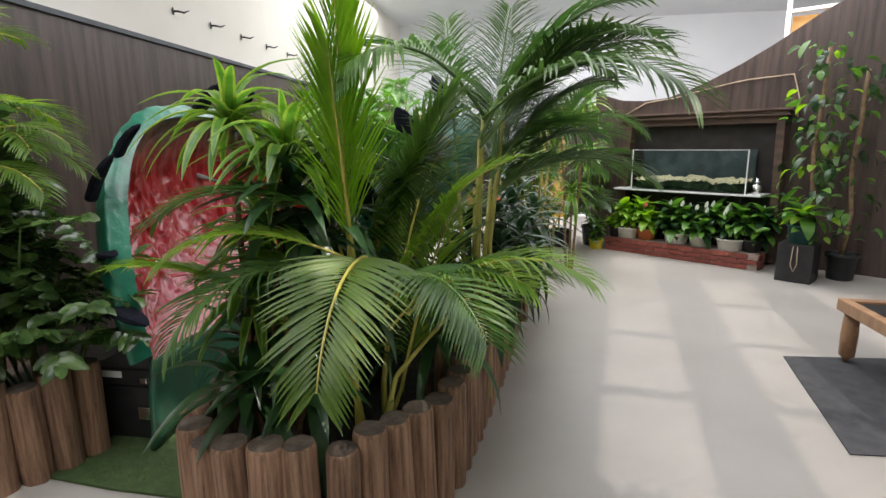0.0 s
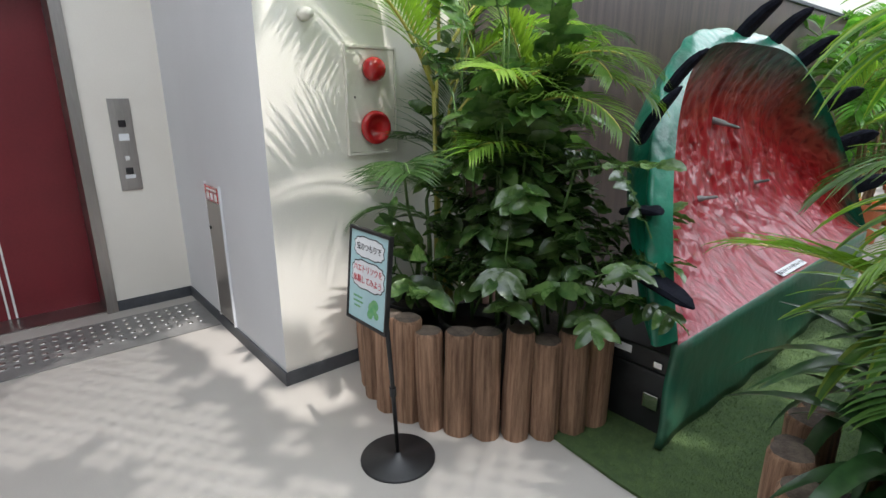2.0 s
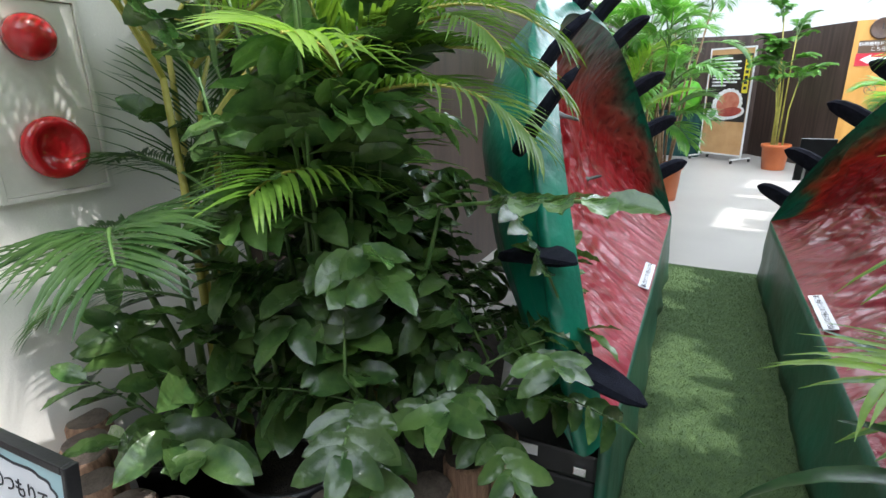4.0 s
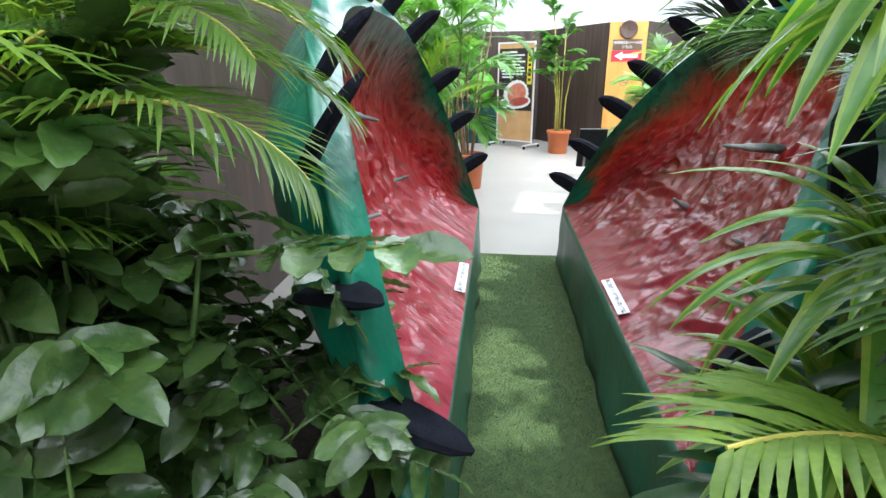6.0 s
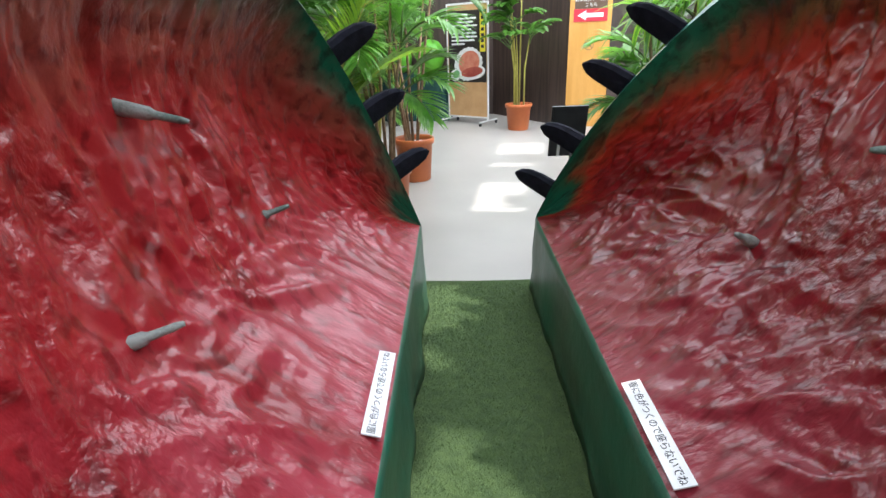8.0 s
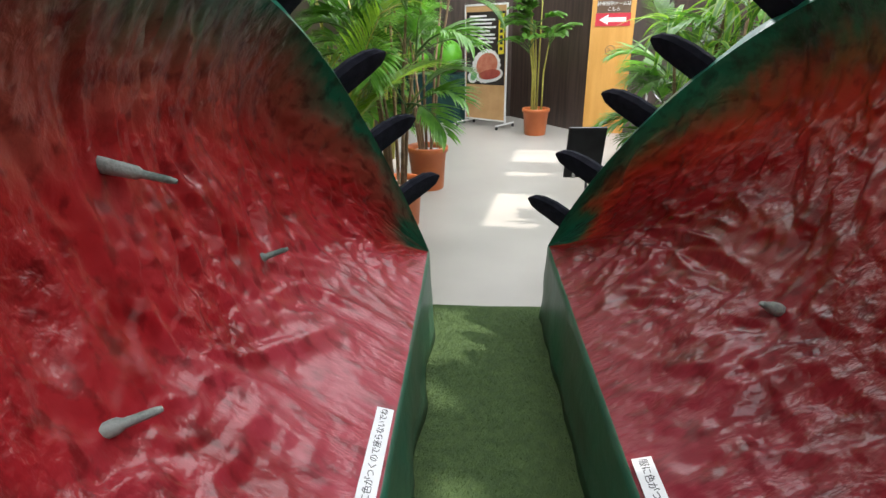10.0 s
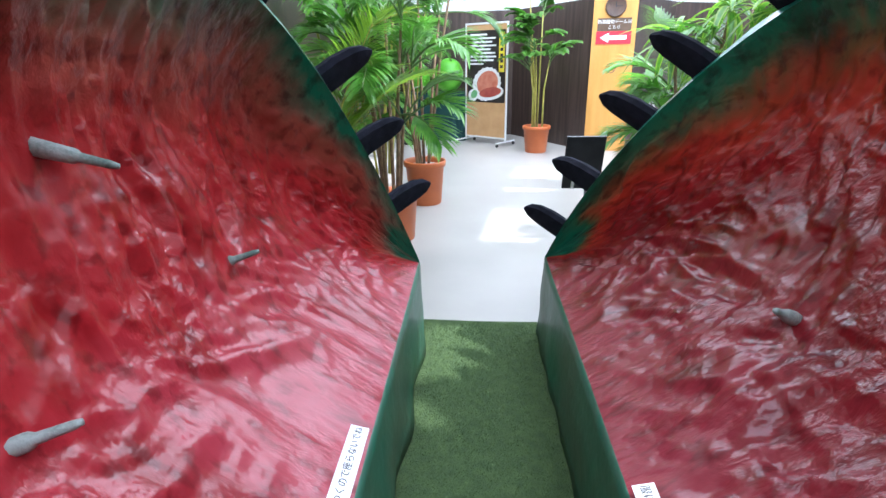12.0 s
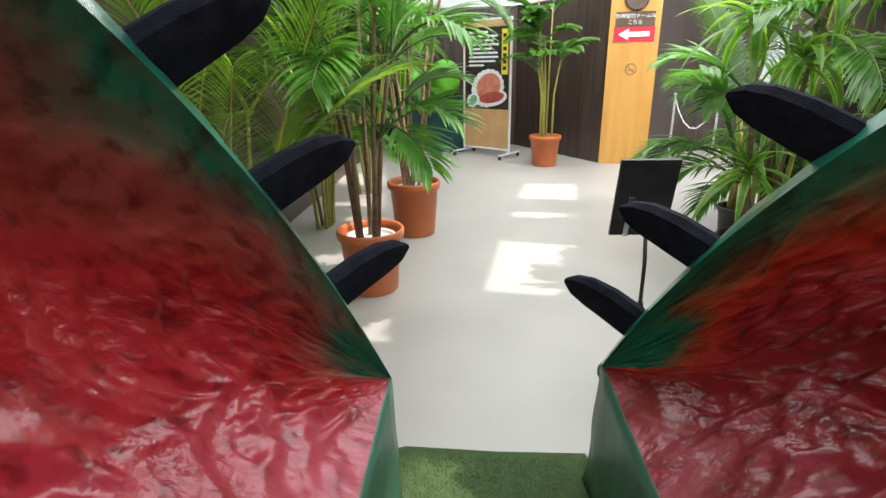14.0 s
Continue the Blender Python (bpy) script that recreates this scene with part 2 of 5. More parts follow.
def lobe_material(name, stops, rough, coat, fine):
    """Paint and painted-in sheen that run from the fold (0) to the rim (1) of a lobe, with smears, groove shade,
    crumples along the sheet and gloss.
    """
    m = bpy.data.materials.new(name)
    m.use_nodes = True
    n, l = m.node_tree.nodes, m.node_tree.links
    bs = n["Principled BSDF"]
    at, sh = n.new("ShaderNodeAttribute"), n.new("ShaderNodeAttribute")
    at.attribute_name, sh.attribute_name = "reach", "sheet"

    def sheet_noise(su, sv, detail, distortion=0.0):
        mp, no = n.new("ShaderNodeMapping"), n.new("ShaderNodeTexNoise")
        mp.inputs["Scale"].default_value = (su, sv, 1)
        l.new(sh.outputs["Vector"], mp.inputs["Vector"])
        l.new(mp.outputs["Vector"], no.inputs["Vector"])
        no.inputs["Scale"].default_value, no.inputs["Detail"].default_value, no.inputs["Distortion"].default_value = 1.0, detail, distortion
        return no.outputs["Fac"]

    def maths(op, a, b):
        k = n.new("ShaderNodeMath")
        k.operation = op
        for i, v in enumerate((a, b)):
            if isinstance(v, (int, float)):
                k.inputs[i].default_value = v
            else:
                l.new(v, k.inputs[i])
        return k.outputs[0]

    def span(v, lo, hi, to0, to1):
        k = n.new("ShaderNodeMapRange")
        l.new(v, k.inputs["Value"])
        k.inputs["From Min"].default_value, k.inputs["From Max"].default_value = lo, hi
        k.inputs["To Min"].default_value, k.inputs["To Max"].default_value = to0, to1
        return k.outputs[0]

    # colour by reach, smeared along the wrinkles
    smear = maths("ADD", maths("MULTIPLY", sheet_noise(4.0, 2.2, 5), 0.26), maths("MULTIPLY", sheet_noise(22.0, 4.5, 4), 0.12))
    where = maths("ADD", at.outputs["Fac"], maths("SUBTRACT", smear, 0.19))
    ramp = n.new("ShaderNodeValToRGB")
    while len(ramp.color_ramp.elements) < len(stops):
        ramp.color_ramp.elements.new(0.5)
    for e, (pos, c) in zip(ramp.color_ramp.elements, stops):
        e.position, e.color = pos, (*c, 1)
    l.new(where, ramp.inputs["Fac"])
    # deep red pools, and dark streaks that paint shade into the grooves
    mixc = n.new("ShaderNodeMix")
    mixc.data_type, mixc.blend_type = "RGBA", "MULTIPLY"
    l.new(span(sheet_noise(5.5, 3.4, 6, 0.2), 0.50, 0.64, 0.0, 0.85), mixc.inputs["Factor"])
    l.new(ramp.outputs["Color"], mixc.inputs["A"])
    mixc.inputs["B"].default_value = (0.66, 0.30, 0.30, 1)
    groove_shade = n.new("ShaderNodeMix")
    groove_shade.data_type, groove_shade.blend_type = "RGBA", "MULTIPLY"
    l.new(span(sheet_noise(24.0, 12.0, 5, 0.2), 0.52, 0.66, 0.0, 0.9), groove_shade.inputs["Factor"])
    l.new(mixc.outputs["Result"], groove_shade.inputs["A"])
    groove_shade.inputs["B"].default_value = (0.52, 0.34, 0.36, 1)
    l.new(groove_shade.outputs["Result"], bs.inputs["Base Color"])
    bs.inputs["Specular IOR Level"].default_value = 0.2
    l.new(span(sheet_noise(7.0, 5.0, 3), 0.35, 0.65, rough - 0.08, rough + 0.12), bs.inputs["Roughness"])
    bs.inputs["Coat Weight"].default_value, bs.inputs["Coat Roughness"].default_value = coat, 0.11
    bp = n.new("ShaderNodeBump")
    bp.inputs["Distance"].default_value = 0.03
    l.new(span(sheet_noise(2.6, 2.6, 2), 0.38, 0.62, 0.12, fine), bp.inputs["Strength"])
    l.new(maths("ADD", sheet_noise(24.0, 13.0, 4, 0.3), maths("MULTIPLY", sheet_noise(50.0, 30.0, 3, 0.2), 0.2)), bp.inputs["Height"])
    l.new(bp.outputs["Normal"], bs.inputs["Normal"])
    l.new(bp.outputs["Normal"], bs.inputs["Coat Normal"])
    return m


# stops mix paint with sheen put into colour: pink at fold, tan by rim
LOBE_STOPS = [(0.0, (0.35, 0.047, 0.070)), (0.2, (0.33, 0.029, 0.044)), (0.36, (0.31, 0.012, 0.018)), (0.68, (0.28, 0.011, 0.012)),
              (0.84, (0.26, 0.060, 0.038)), (0.92, (0.120, 0.115, 0.070)), (0.99, (0.006, 0.130, 0.070))]
LOBE = lobe_material("crumpled_red_trap_paint", LOBE_STOPS, 0.40, 0.5, 0.5)
# east lobe: shade put into darker reds; the orange band is its own
LOBE_STOPS_EAST = [(0.0, (0.25, 0.028, 0.044)), (0.2, (0.20, 0.013, 0.021)), (0.36, (0.16, 0.004, 0.006)), (0.60, (0.20, 0.004, 0.005)),
                   (0.76, (0.33, 0.022, 0.009)), (0.84, (0.14, 0.055, 0.018)), (0.90, (0.018, 0.090, 0.040)), (0.98, (0.003, 0.110, 0.058))]
LOBE_EAST = lobe_material("crumpled_shaded_trap_paint", LOBE_STOPS_EAST, 0.40, 0.5, 0.6)


# building helpers
def part(name, bm, material, parent=None, label=""):
    """One bmesh as one mesh object, under a thing or a part."""
    me = bpy.data.meshes.new(name)
    bm.to_mesh(me)
    bm.free()
    if material:
        me.materials.append(material)
    return link_mesh(name, me, parent, label)


def link_mesh(name, me, parent=None, label="", m=None):
    ob = new(name, me)
    if m is not None:
        ob.matrix_basis = m
    if parent:
        ob.parent = parent
    if label:
        tagged(ob, label)
    return ob


def thing(name, m, label, category, group="", kind=""):
    ob = new(name)
    ob.empty_display_size = 0.1
    ob.matrix_basis = m
    return tagged(ob, label, category, group, kind)


def smooth(ob):
    for p in ob.data.polygons:
        p.use_smooth = True
    return ob


def box(bm, x0, x1, y0, y1, z0, z1, m=None, bevel=0.0):
    r = bmesh.ops.create_cube(bm, size=1.0)
    vs = r["verts"]
    t = Matrix.Translation(((x0 + x1) / 2, (y0 + y1) / 2, (z0 + z1) / 2)) @ Matrix.Diagonal((x1 - x0, y1 - y0, z1 - z0, 1))
    bmesh.ops.transform(bm, matrix=(m or Matrix()) @ t, verts=vs)
    if bevel:
        es = list({e for v in vs for e in v.link_edges})
        bmesh.ops.bevel(bm, geom=es, offset=bevel, segments=2, affect="EDGES", profile=0.6)
    return bm


def boxes(*spec, m=None, bevel=0.0):
    bm = bmesh.new()
    for s in spec:
        box(bm, *s, m=m, bevel=bevel)
    return bm


def lathe(bm, profile, seg=24, centre=(0, 0, 0), m=None):
    """Turned shape from (radius, height) pairs."""
    rings = []
    for r, z in profile:
        ring = []
        for k in range(seg):
            a = 2 * math.pi * k / seg
            v = Vector((centre[0] + r * math.cos(a), centre[1] + r * math.sin(a), centre[2] + z))
            ring.append(bm.verts.new(m @ v if m else v))
        rings.append(ring)
    for a, b in zip(rings, rings[1:]):
        for k in range(seg):
            bm.faces.new((a[k], a[(k + 1) % seg], b[(k + 1) % seg], b[k]))
    bm.faces.new(rings[-1])
    bm.faces.new(rings[0][::-1])
    return bm


def tube(bm, pts, radii, seg=8):
    """A tapered tube along points."""
    rings = []
    pts = [Vector(p) for p in pts]
    side = None
    for i, p in enumerate(pts):
        d = (pts[min(i + 1, len(pts) - 1)] - pts[max(i - 1, 0)]).normalized()
        ref = Vector((0, 0, 1)) if abs(d.z) < 0.9 else Vector((1, 0, 0))
        side = d.cross(ref).normalized() if side is None else (side - d * side.dot(d)).normalized()
        up = side.cross(d)
        r = radii[i] if hasattr(radii, "__len__") else radii
        rings.append([bm.verts.new(p + (side * math.cos(2 * math.pi * k / seg) + up * math.sin(2 * math.pi * k / seg)) * r) for k in range(seg)])
    for a, b in zip(rings, rings[1:]):
        for k in range(seg):
            bm.faces.new((a[k], a[(k + 1) % seg], b[(k + 1) % seg], b[k]))
    bm.faces.new(rings[0][::-1])
    bm.faces.new(rings[-1])
    return bm


def words(name, text, size, m, material, parent, spin=0.0, extrude=0.0004):
    """Lettering in the built-in font, as a mesh."""
    cu = bpy.data.curves.new(name, "FONT")
    cu.body, cu.size, cu.extrude = text, size, extrude
    cu.align_x, cu.align_y = "CENTER", "CENTER"
    tmp = new("lettering_source", cu)
    me = bpy.data.meshes.new_from_object(tmp.evaluated_get(bpy.context.evaluated_depsgraph_get()))
    bpy.data.objects.remove(tmp)
    bpy.data.curves.remove(cu)
    me.materials.clear()
    me.materials.append(material)
    return link_mesh(name, me, parent, "", m)


BLD = pose(0, 0, 0, 0, 0, -YAW)      # from the building's own axes to the world


def wloc(p, q, z=0.0):
    return BLD @ Vector((p, q, z))


def setting(name, bm, material, label, category, m=BLD):
    ob = part(name, bm, material)
    ob.matrix_basis = m
    return tagged(ob, label, category, "", "structure")


# the large structure, in the building's axes
WA, WB, WE = -3.318, 1.18, -5.02        # wall with the alarm, return wall, lift wall
setting("floor", boxes((-7, 14, -8, 17, -0.2, 0)), VINYL, "pale grey sheet vinyl floor with faint scuffs", "floor")
bm = bmesh.new()
box(bm, -5.02, WA, WB, 2.42, 0, ROOF)
ob = setting("wall_column", bm, CREAM, "cream painted wall with palm shadows on it", "wall")
ob.data.materials.append(SHADEDPAINT)
# return face: its bluish shade is put into the paint colour
for p in ob.data.polygons:
    if p.normal.y < -0.5:
        p.material_index = 1
setting("wall_west", boxes((-3.6, WA + 0.002, 2.42, 14.6, 0, ROOF)), CREAM, "cream upper wall above brown wood sheeting", "wall")
setting("brown_panelling", boxes((WA + 0.002, -3.25, 2.42, 14.0, 0, 2.42)), BROWNWOOD, "dark brown wood-grain panelling", "wall panelling")
setting("panel_trim", boxes((WA + 0.004, -3.225, 2.42, 14.0, 2.42, 2.46), bevel=0.004), DARKBASE, "dark trim on top of brown panelling", "trim")
setting("wall_lift", boxes((-5.6, WE, 0.67, WB, 0, ROOF)), CREAM, "cream painted wall beside the lift door", "wall")
setting("wall_over_lift", boxes((-5.6, WE, -1.2, 0.67, 2.25, ROOF)), CREAM, "cream painted wall over the lift door", "wall")
setting("wall_before_lift", boxes((-5.6, WE, -4.0, -1.2, 0, ROOF)), CREAM, "cream painted wall beside the lift door", "wall")
setting("wall_south", boxes((-5.6, 9.0, -4.2, -4.0, 0, ROOF)), CREAM, "cream painted wall behind", "wall")
setting("wall_east", boxes((9.0, 9.2, -4.2, 14.6, 0, ROOF)), WHITEWALL, "white painted wall", "wall")
setting("wall_north", boxes((-3.6, 9.2, 14.4, 14.6, 0, ROOF)), WHITEWALL, "white painted far wall", "wall")
setting("baseboard", boxes((WE + 0.002, WA + 0.012, WB - 0.012, WB - 0.001, 0, 0.075), (WA + 0.001, WA + 0.012, WB, 2.42, 0, 0.075),
                           (WE + 0.001, WE + 0.012, 0.67, WB - 0.012, 0, 0.075), bevel=0.002), DARKBASE, "dark grey vinyl baseboard", "baseboard")


# roof: an unseen white deck with glazed strips, and holes added to shape the sun patches on floor and walls
def roof():
    """Opaque deck on a grid turned with the glazing bars; cells whose sunlight reaches a lit part of the floor are left open."""
    bm = bmesh.new()
    cell = 0.0625
    ang = radians(18.8)
    ax, ay = Vector((math.cos(ang), -math.sin(ang))), Vector((math.sin(ang), math.cos(ang)))
    su, sv = SHIFT.x * ax.x + SHIFT.y * ax.y, SHIFT.x * ay.x + SHIFT.y * ay.y

    def open_at(u, v):
        u, v = u - su, v - sv
        fx, fy = u * ax.x + v * ay.x, u * ax.y + v * ay.y
        if -0.1 < u < 4.2 and -1.5 < v < 7.8:
            # every second cell is kept shut to weaken the sun stripes
            return ((u - 0.02) % 0.95) < 0.5 and (v % 1.06) > 0.1 and (math.floor(u / cell) + math.floor(v / cell)) % 2 > 0
        if 1.6 < u < 4.4 and 7.8 <= v < 8.5:
            return noise.noise(Vector((fx * 3, fy * 3, 9.0))) > -0.1
        # made-up noise holes that mottle the sun on wall, beds and lift floor
        if -4.3 < fx < -2.72 and 1.55 < fy < 3.3:
            return noise.noise(Vector((fx * 3, fy * 3, 5.0))) > -0.4
        if -1.1 < fx < 0.1 and 1.2 < fy < 2.4:
            return noise.noise(Vector((fx * 4, fy * 4, 2.0))) > 0.05
        if -4.4 < fx < -1.1 and -1.6 < fy < 1.75 + 0.3 * (fx > -3.6):
            return noise.noise(Vector((fx * 1.5, fy * 1.5, 3.0))) + 0.7 * noise.noise(Vector((fx * 5, fy * 5, 1.0))) > -0.08 and (math.floor(u / cell) + math.floor(v / cell)) % 2 > 0
        # ragged holes added to lay leaf-like dapple on the turf
        if -1.6 < fx < -0.45 and 2.05 < fy < 5.5:
            ragged = 1.1 * noise.noise(Vector((fx * 9, fy * 9, 8.0)))
            return any(((fx - cx) / rx) ** 2 + ((fy - cy) / ry) ** 2 + ragged < 1.0 for cx, cy, rx, ry in ((-0.90, 5.2, 0.24, 0.32), (-0.86, 4.72, 0.2, 0.14), (-1.0, 3.8, 0.2, 0.38), (-1.08, 3.2, 0.17, 0.2), (-1.3, 2.4, 0.24, 0.2)))
        if -2.7 < fx < -1.0 and 6.4 < fy < 11.5:
            return (v % 1.0) > 0.35
        return -2.62 < u < -2.0 and (6.45 < v < 7.45 or 8.2 < v < 8.4 or 9.0 < v < 9.7)

    half, nx, ny = 16.0, 512, 512
    for j in range(ny):
        v = -half + j * cell
        i = 0
        while i < nx:
            if open_at(-half + (i + 0.5) * cell, v + cell / 2):
                i += 1
                continue
            k = i
            while k < nx and not open_at(-half + (k + 0.5) * cell, v + cell / 2):
                k += 1
            ua, ub = -half + i * cell, -half + k * cell
            bm.faces.new([bm.verts.new((ax.x * p + ay.x * q, ax.y * p + ay.y * q, ROOF)) for p, q in ((ua, v), (ua, v + cell), (ub, v + cell), (ub, v))])
            i = k
    return bm


ob = part("ceiling", roof(), WHITEWALL)
md = ob.modifiers.new("deck", "SOLIDIFY")
md.thickness, md.offset = 0.05, -1
tagged(ob, "white roof deck with glazed strips and holes added to shape sunlight", "ceiling", "", "structure")

# lift: red door in a steel frame, call panel, tactile mat
door = thing("lift_door", BLD, "closed dark red steel lift door", "lift door", "", "structure")
part("leaf", boxes((-5.34, -5.30, -0.28, 0.62, 0, 2.2), bevel=0.003), REDDOOR, door)
part("leaf", boxes((-5.345, -5.305, -1.2, -0.285, 0, 2.2), bevel=0.003), REDDOOR, door)
part("frame", boxes((-5.34, -5.0, 0.622, 0.69, 0, 2.2), (-5.34, -5.0, -1.2, 0.69, 2.2, 2.27), bevel=0.004), STEEL, door, "brushed steel frame")
for yy in (0.10, 0.14):
    part("edge_strip", boxes((-5.302, -5.296, yy - 0.006, yy + 0.006, 0.01, 2.19)), WHITEFRAME, door, "thin pale strip on the door")
part("sill", boxes((-5.34, -5.05, -1.2, 0.62, 0.001, 0.006)), STEEL, door)

panel = thing("call_panel", BLD @ pose(WE, 0.90, 1.136, 0, 0, 0), "brushed steel lift call panel on the cream wall", "call panel")
part("plate", boxes((0, 0.012, -0.064, 0.064, -0.30, 0.30), bevel=0.003), STEEL, panel)
part("display", boxes((0.012, 0.014, -0.03, 0.03, 0.03, 0.075)), PAPER, panel, "small white notice")
for zz in (0.14, -0.17):
    part("button", boxes((0.012, 0.02, -0.022, 0.022, zz - 0.022, zz + 0.022), bevel=0.004), BLACKPLASTIC, panel)
part("symbol", boxes((0.012, 0.0135, -0.012, 0.012, -0.10, -0.07)), WHITEFRAME, panel)
part("notice", boxes((0.012, 0.0135, -0.03, 0.03, -0.22, -0.195)), PAPER, panel)

mat_ob = thing("tactile_mat", BLD @ pose(-4.62, 0.64, 0, 0, 0, 0), "dark grey tactile mat with pale raised dots before the lift", "tactile mat")
part("plate", boxes((-0.24, 0.30, -0.72, 0.53, 0.001, 0.006), bevel=0.002), surf("grey_mat", (0.17, 0.165, 0.16), (0.23, 0.225, 0.215), 8, 0.4, 0.1), mat_ob)
bm = bmesh.new()
lathe(bm, [(0.018, 0), (0.015, 0.004), (0.008, 0.0055), (0.002, 0.006)], 10)
me = bpy.data.meshes.new("dot")
bm.to_mesh(me)
bm.free()
me.materials.append(STEEL)
for i in range(5):
    for j in range(18):
        link_mesh("dot", me, mat_ob, "", pose(-0.19 + i * 0.085, -0.66 + j * 0.0647, 0.006))

hatch = thing("hose_hatch", BLD @ pose(-4.18, WB, 0), "narrow steel hatch with a red notice set in the wall", "hatch")
part("door", boxes((-0.125, 0.125, -0.012, -0.002, 0.09, 0.84), bevel=0.002), STEEL, hatch)
part("frame", boxes((-0.14, -0.126, -0.014, -0.001, 0.075, 0.95), (0.126, 0.14, -0.014, -0.001, 0.075, 0.95)), SHADEDPAINT, hatch)
rn = part("notice", boxes((-0.125, 0.125, -0.013, -0.002, 0.845, 0.935)), REDGLOSS, hatch, "red notice with white symbols")
for k in (-0.07, 0.0, 0.07):
    part("symbol", boxes((k - 0.02, k + 0.02, -0.0145, -0.0125, 0.855, 0.895)), INKWHITE, rn)
part("caption", boxes((-0.09, 0.09, -0.0145, -0.0125, 0.91, 0.92)), INKWHITE, rn)
part("latch", boxes((-0.10, -0.085, -0.02, -0.012, 0.66, 0.68), bevel=0.002), BLACKPLASTIC, hatch)

# fire alarm on the cream wall
alarm = thing("fire_alarm", BLD @ pose(WA, 1.755, 1.42), "off-white fire alarm plate with two round red fittings", "fire alarm")
part("plate", boxes((0.001, 0.018, -0.135, 0.135, -0.25, 0.25), bevel=0.003), OFFWHITE, alarm)
part("frame", boxes((0.001, 0.024, -0.150, -0.136, -0.265, 0.265), (0.001, 0.024, 0.136, 0.150, -0.265, 0.265), (0.001, 0.024, -0.136, 0.136, 0.251, 0.265), (0.001, 0.024, -0.136, 0.136, -0.265, -0.251), bevel=0.002), OFFWHITE, alarm)
SIDE = pose(0, 0, 0, 0, 90, 0)
bm = lathe(bmesh.new(), [(0.058, 0.018), (0.060, 0.04), (0.055, 0.065), (0.040, 0.085), (0.018, 0.094), (0.003, 0.096)], 24, (0, 0, 0), pose(0, 0.0, 0.155) @ SIDE)
smooth(part("lamp", bm, REDGLOSS, alarm, "domed red lamp"))
bm = lathe(bmesh.new(), [(0.083, 0.018), (0.086, 0.035), (0.080, 0.052), (0.060, 0.058), (0.056, 0.046), (0.003, 0.046)], 28, (0, 0, 0), pose(0, 0.005, -0.13) @ SIDE)
smooth(part("call_point", bm, REDGLOSS, alarm, "round red call point"))
part("keyhole", lathe(bmesh.new(), [(0.006, 0.018), (0.006, 0.02), (0.001, 0.02)], 8, (0, 0, 0), pose(0, -0.105, 0.02) @ SIDE), INK, alarm)
knob = thing("wall_sensor", BLD @ pose(WA, 1.41, 1.80), "small cream sensor knob on the wall", "wall fitting")
smooth(part("cap", lathe(bmesh.new(), [(0.03, 0.001), (0.03, 0.03), (0.02, 0.075), (0.002, 0.08)], 16, (0, 0, 0), SIDE), OFFWHITE, knob))


# log posts round the beds
def log_meshes(count=6):
    out = []
    for k in range(count):
        rnd = random.Random(k + 5)
        bm = bmesh.new()
        seg, rings = 14, []
        r0, bend = rnd.uniform(0.060, 0.067), rnd.uniform(-0.006, 0.006)
        for i, z in enumerate((0.0, 0.12, 0.25, 0.38, 0.485, 0.50)):
            ring = []
            for s in range(seg):
                a = 2 * math.pi * s / seg
                r = r0 * (1 + 0.13 * noise.noise(Vector((math.cos(a) * 1.6 + k * 9, math.sin(a) * 1.6, z * 3)))) - (0.007 if i == 5 else 0)
                ring.append(bm.verts.new((r * math.cos(a) + bend * math.sin(z * 6), r * math.sin(a), z)))
            rings.append(ring)
        for a, b in zip(rings, rings[1:]):
            for s in range(seg):
                bm.faces.new((a[s], a[(s + 1) % seg], b[(s + 1) % seg], b[s])).smooth = True
        top = bm.faces.new(rings[-1])
        top.material_index = 1
        me = bpy.data.meshes.new("log_post")
        bm.to_mesh(me)
        bm.free()
        me.materials.append(LOG)
        me.materials.append(LOGEND)
        out.append(me)
    return out


LOGS = log_meshes()


def along(pts, step):
    """Points at even steps on a smooth line through plan points."""
    fine = []
    ps = [Vector((*p, 0)) for p in pts]
    ps = [ps[0] * 2 - ps[1]] + ps + [ps[-1] * 2 - ps[-2]]
    for i in range(1, len(ps) - 2):
        for k in range(20):
            t = k / 20
            a, b, c, d = ps[i - 1:i + 3]
            fine.append(0.5 * ((2 * b) + (c - a) * t + (2 * a - 5 * b + 4 * c - d) * t * t + (3 * b - a - 3 * c + d) * t ** 3))
    fine.append(ps[-2])
    out, left = [fine[0]], step
    for a, b in zip(fine, fine[1:]):
        seg = (b - a).length
        while seg >= left:
            a = a + (b - a).normalized() * left
            seg -= left
            out.append(a.copy())
            left = step
        left -= seg
    return out


def log_bed(name, pts, label, soil_z, inner):
    bed = thing(name, Matrix(), label, "planter")
    rnd = random.Random(len(pts))
    places = along(pts, 0.127)
    for i, p in enumerate(places):
        link_mesh("log_post", LOGS[i % len(LOGS)], bed, "", pose(p.x, p.y, 0, rnd.uniform(-1.6, 1.6), rnd.uniform(-1.6, 1.6), rnd.uniform(0, 360)) @ Matrix.Diagonal((1, 1, rnd.uniform(0.92, 1.04), 1)))
    # dark soil sheet; its colour also stands in for shade among the pots
    bm = bmesh.new()
    vs = [bm.verts.new((p.x, p.y, soil_z)) for p in places] + [bm.verts.new((x, y, soil_z)) for x, y in inner]
    f = bm.faces.new(vs)
    bmesh.ops.triangulate(bm, faces=[f])
    part("soil", bm, SOIL, bed, "dark soil and shadow among the pots")
    return bed


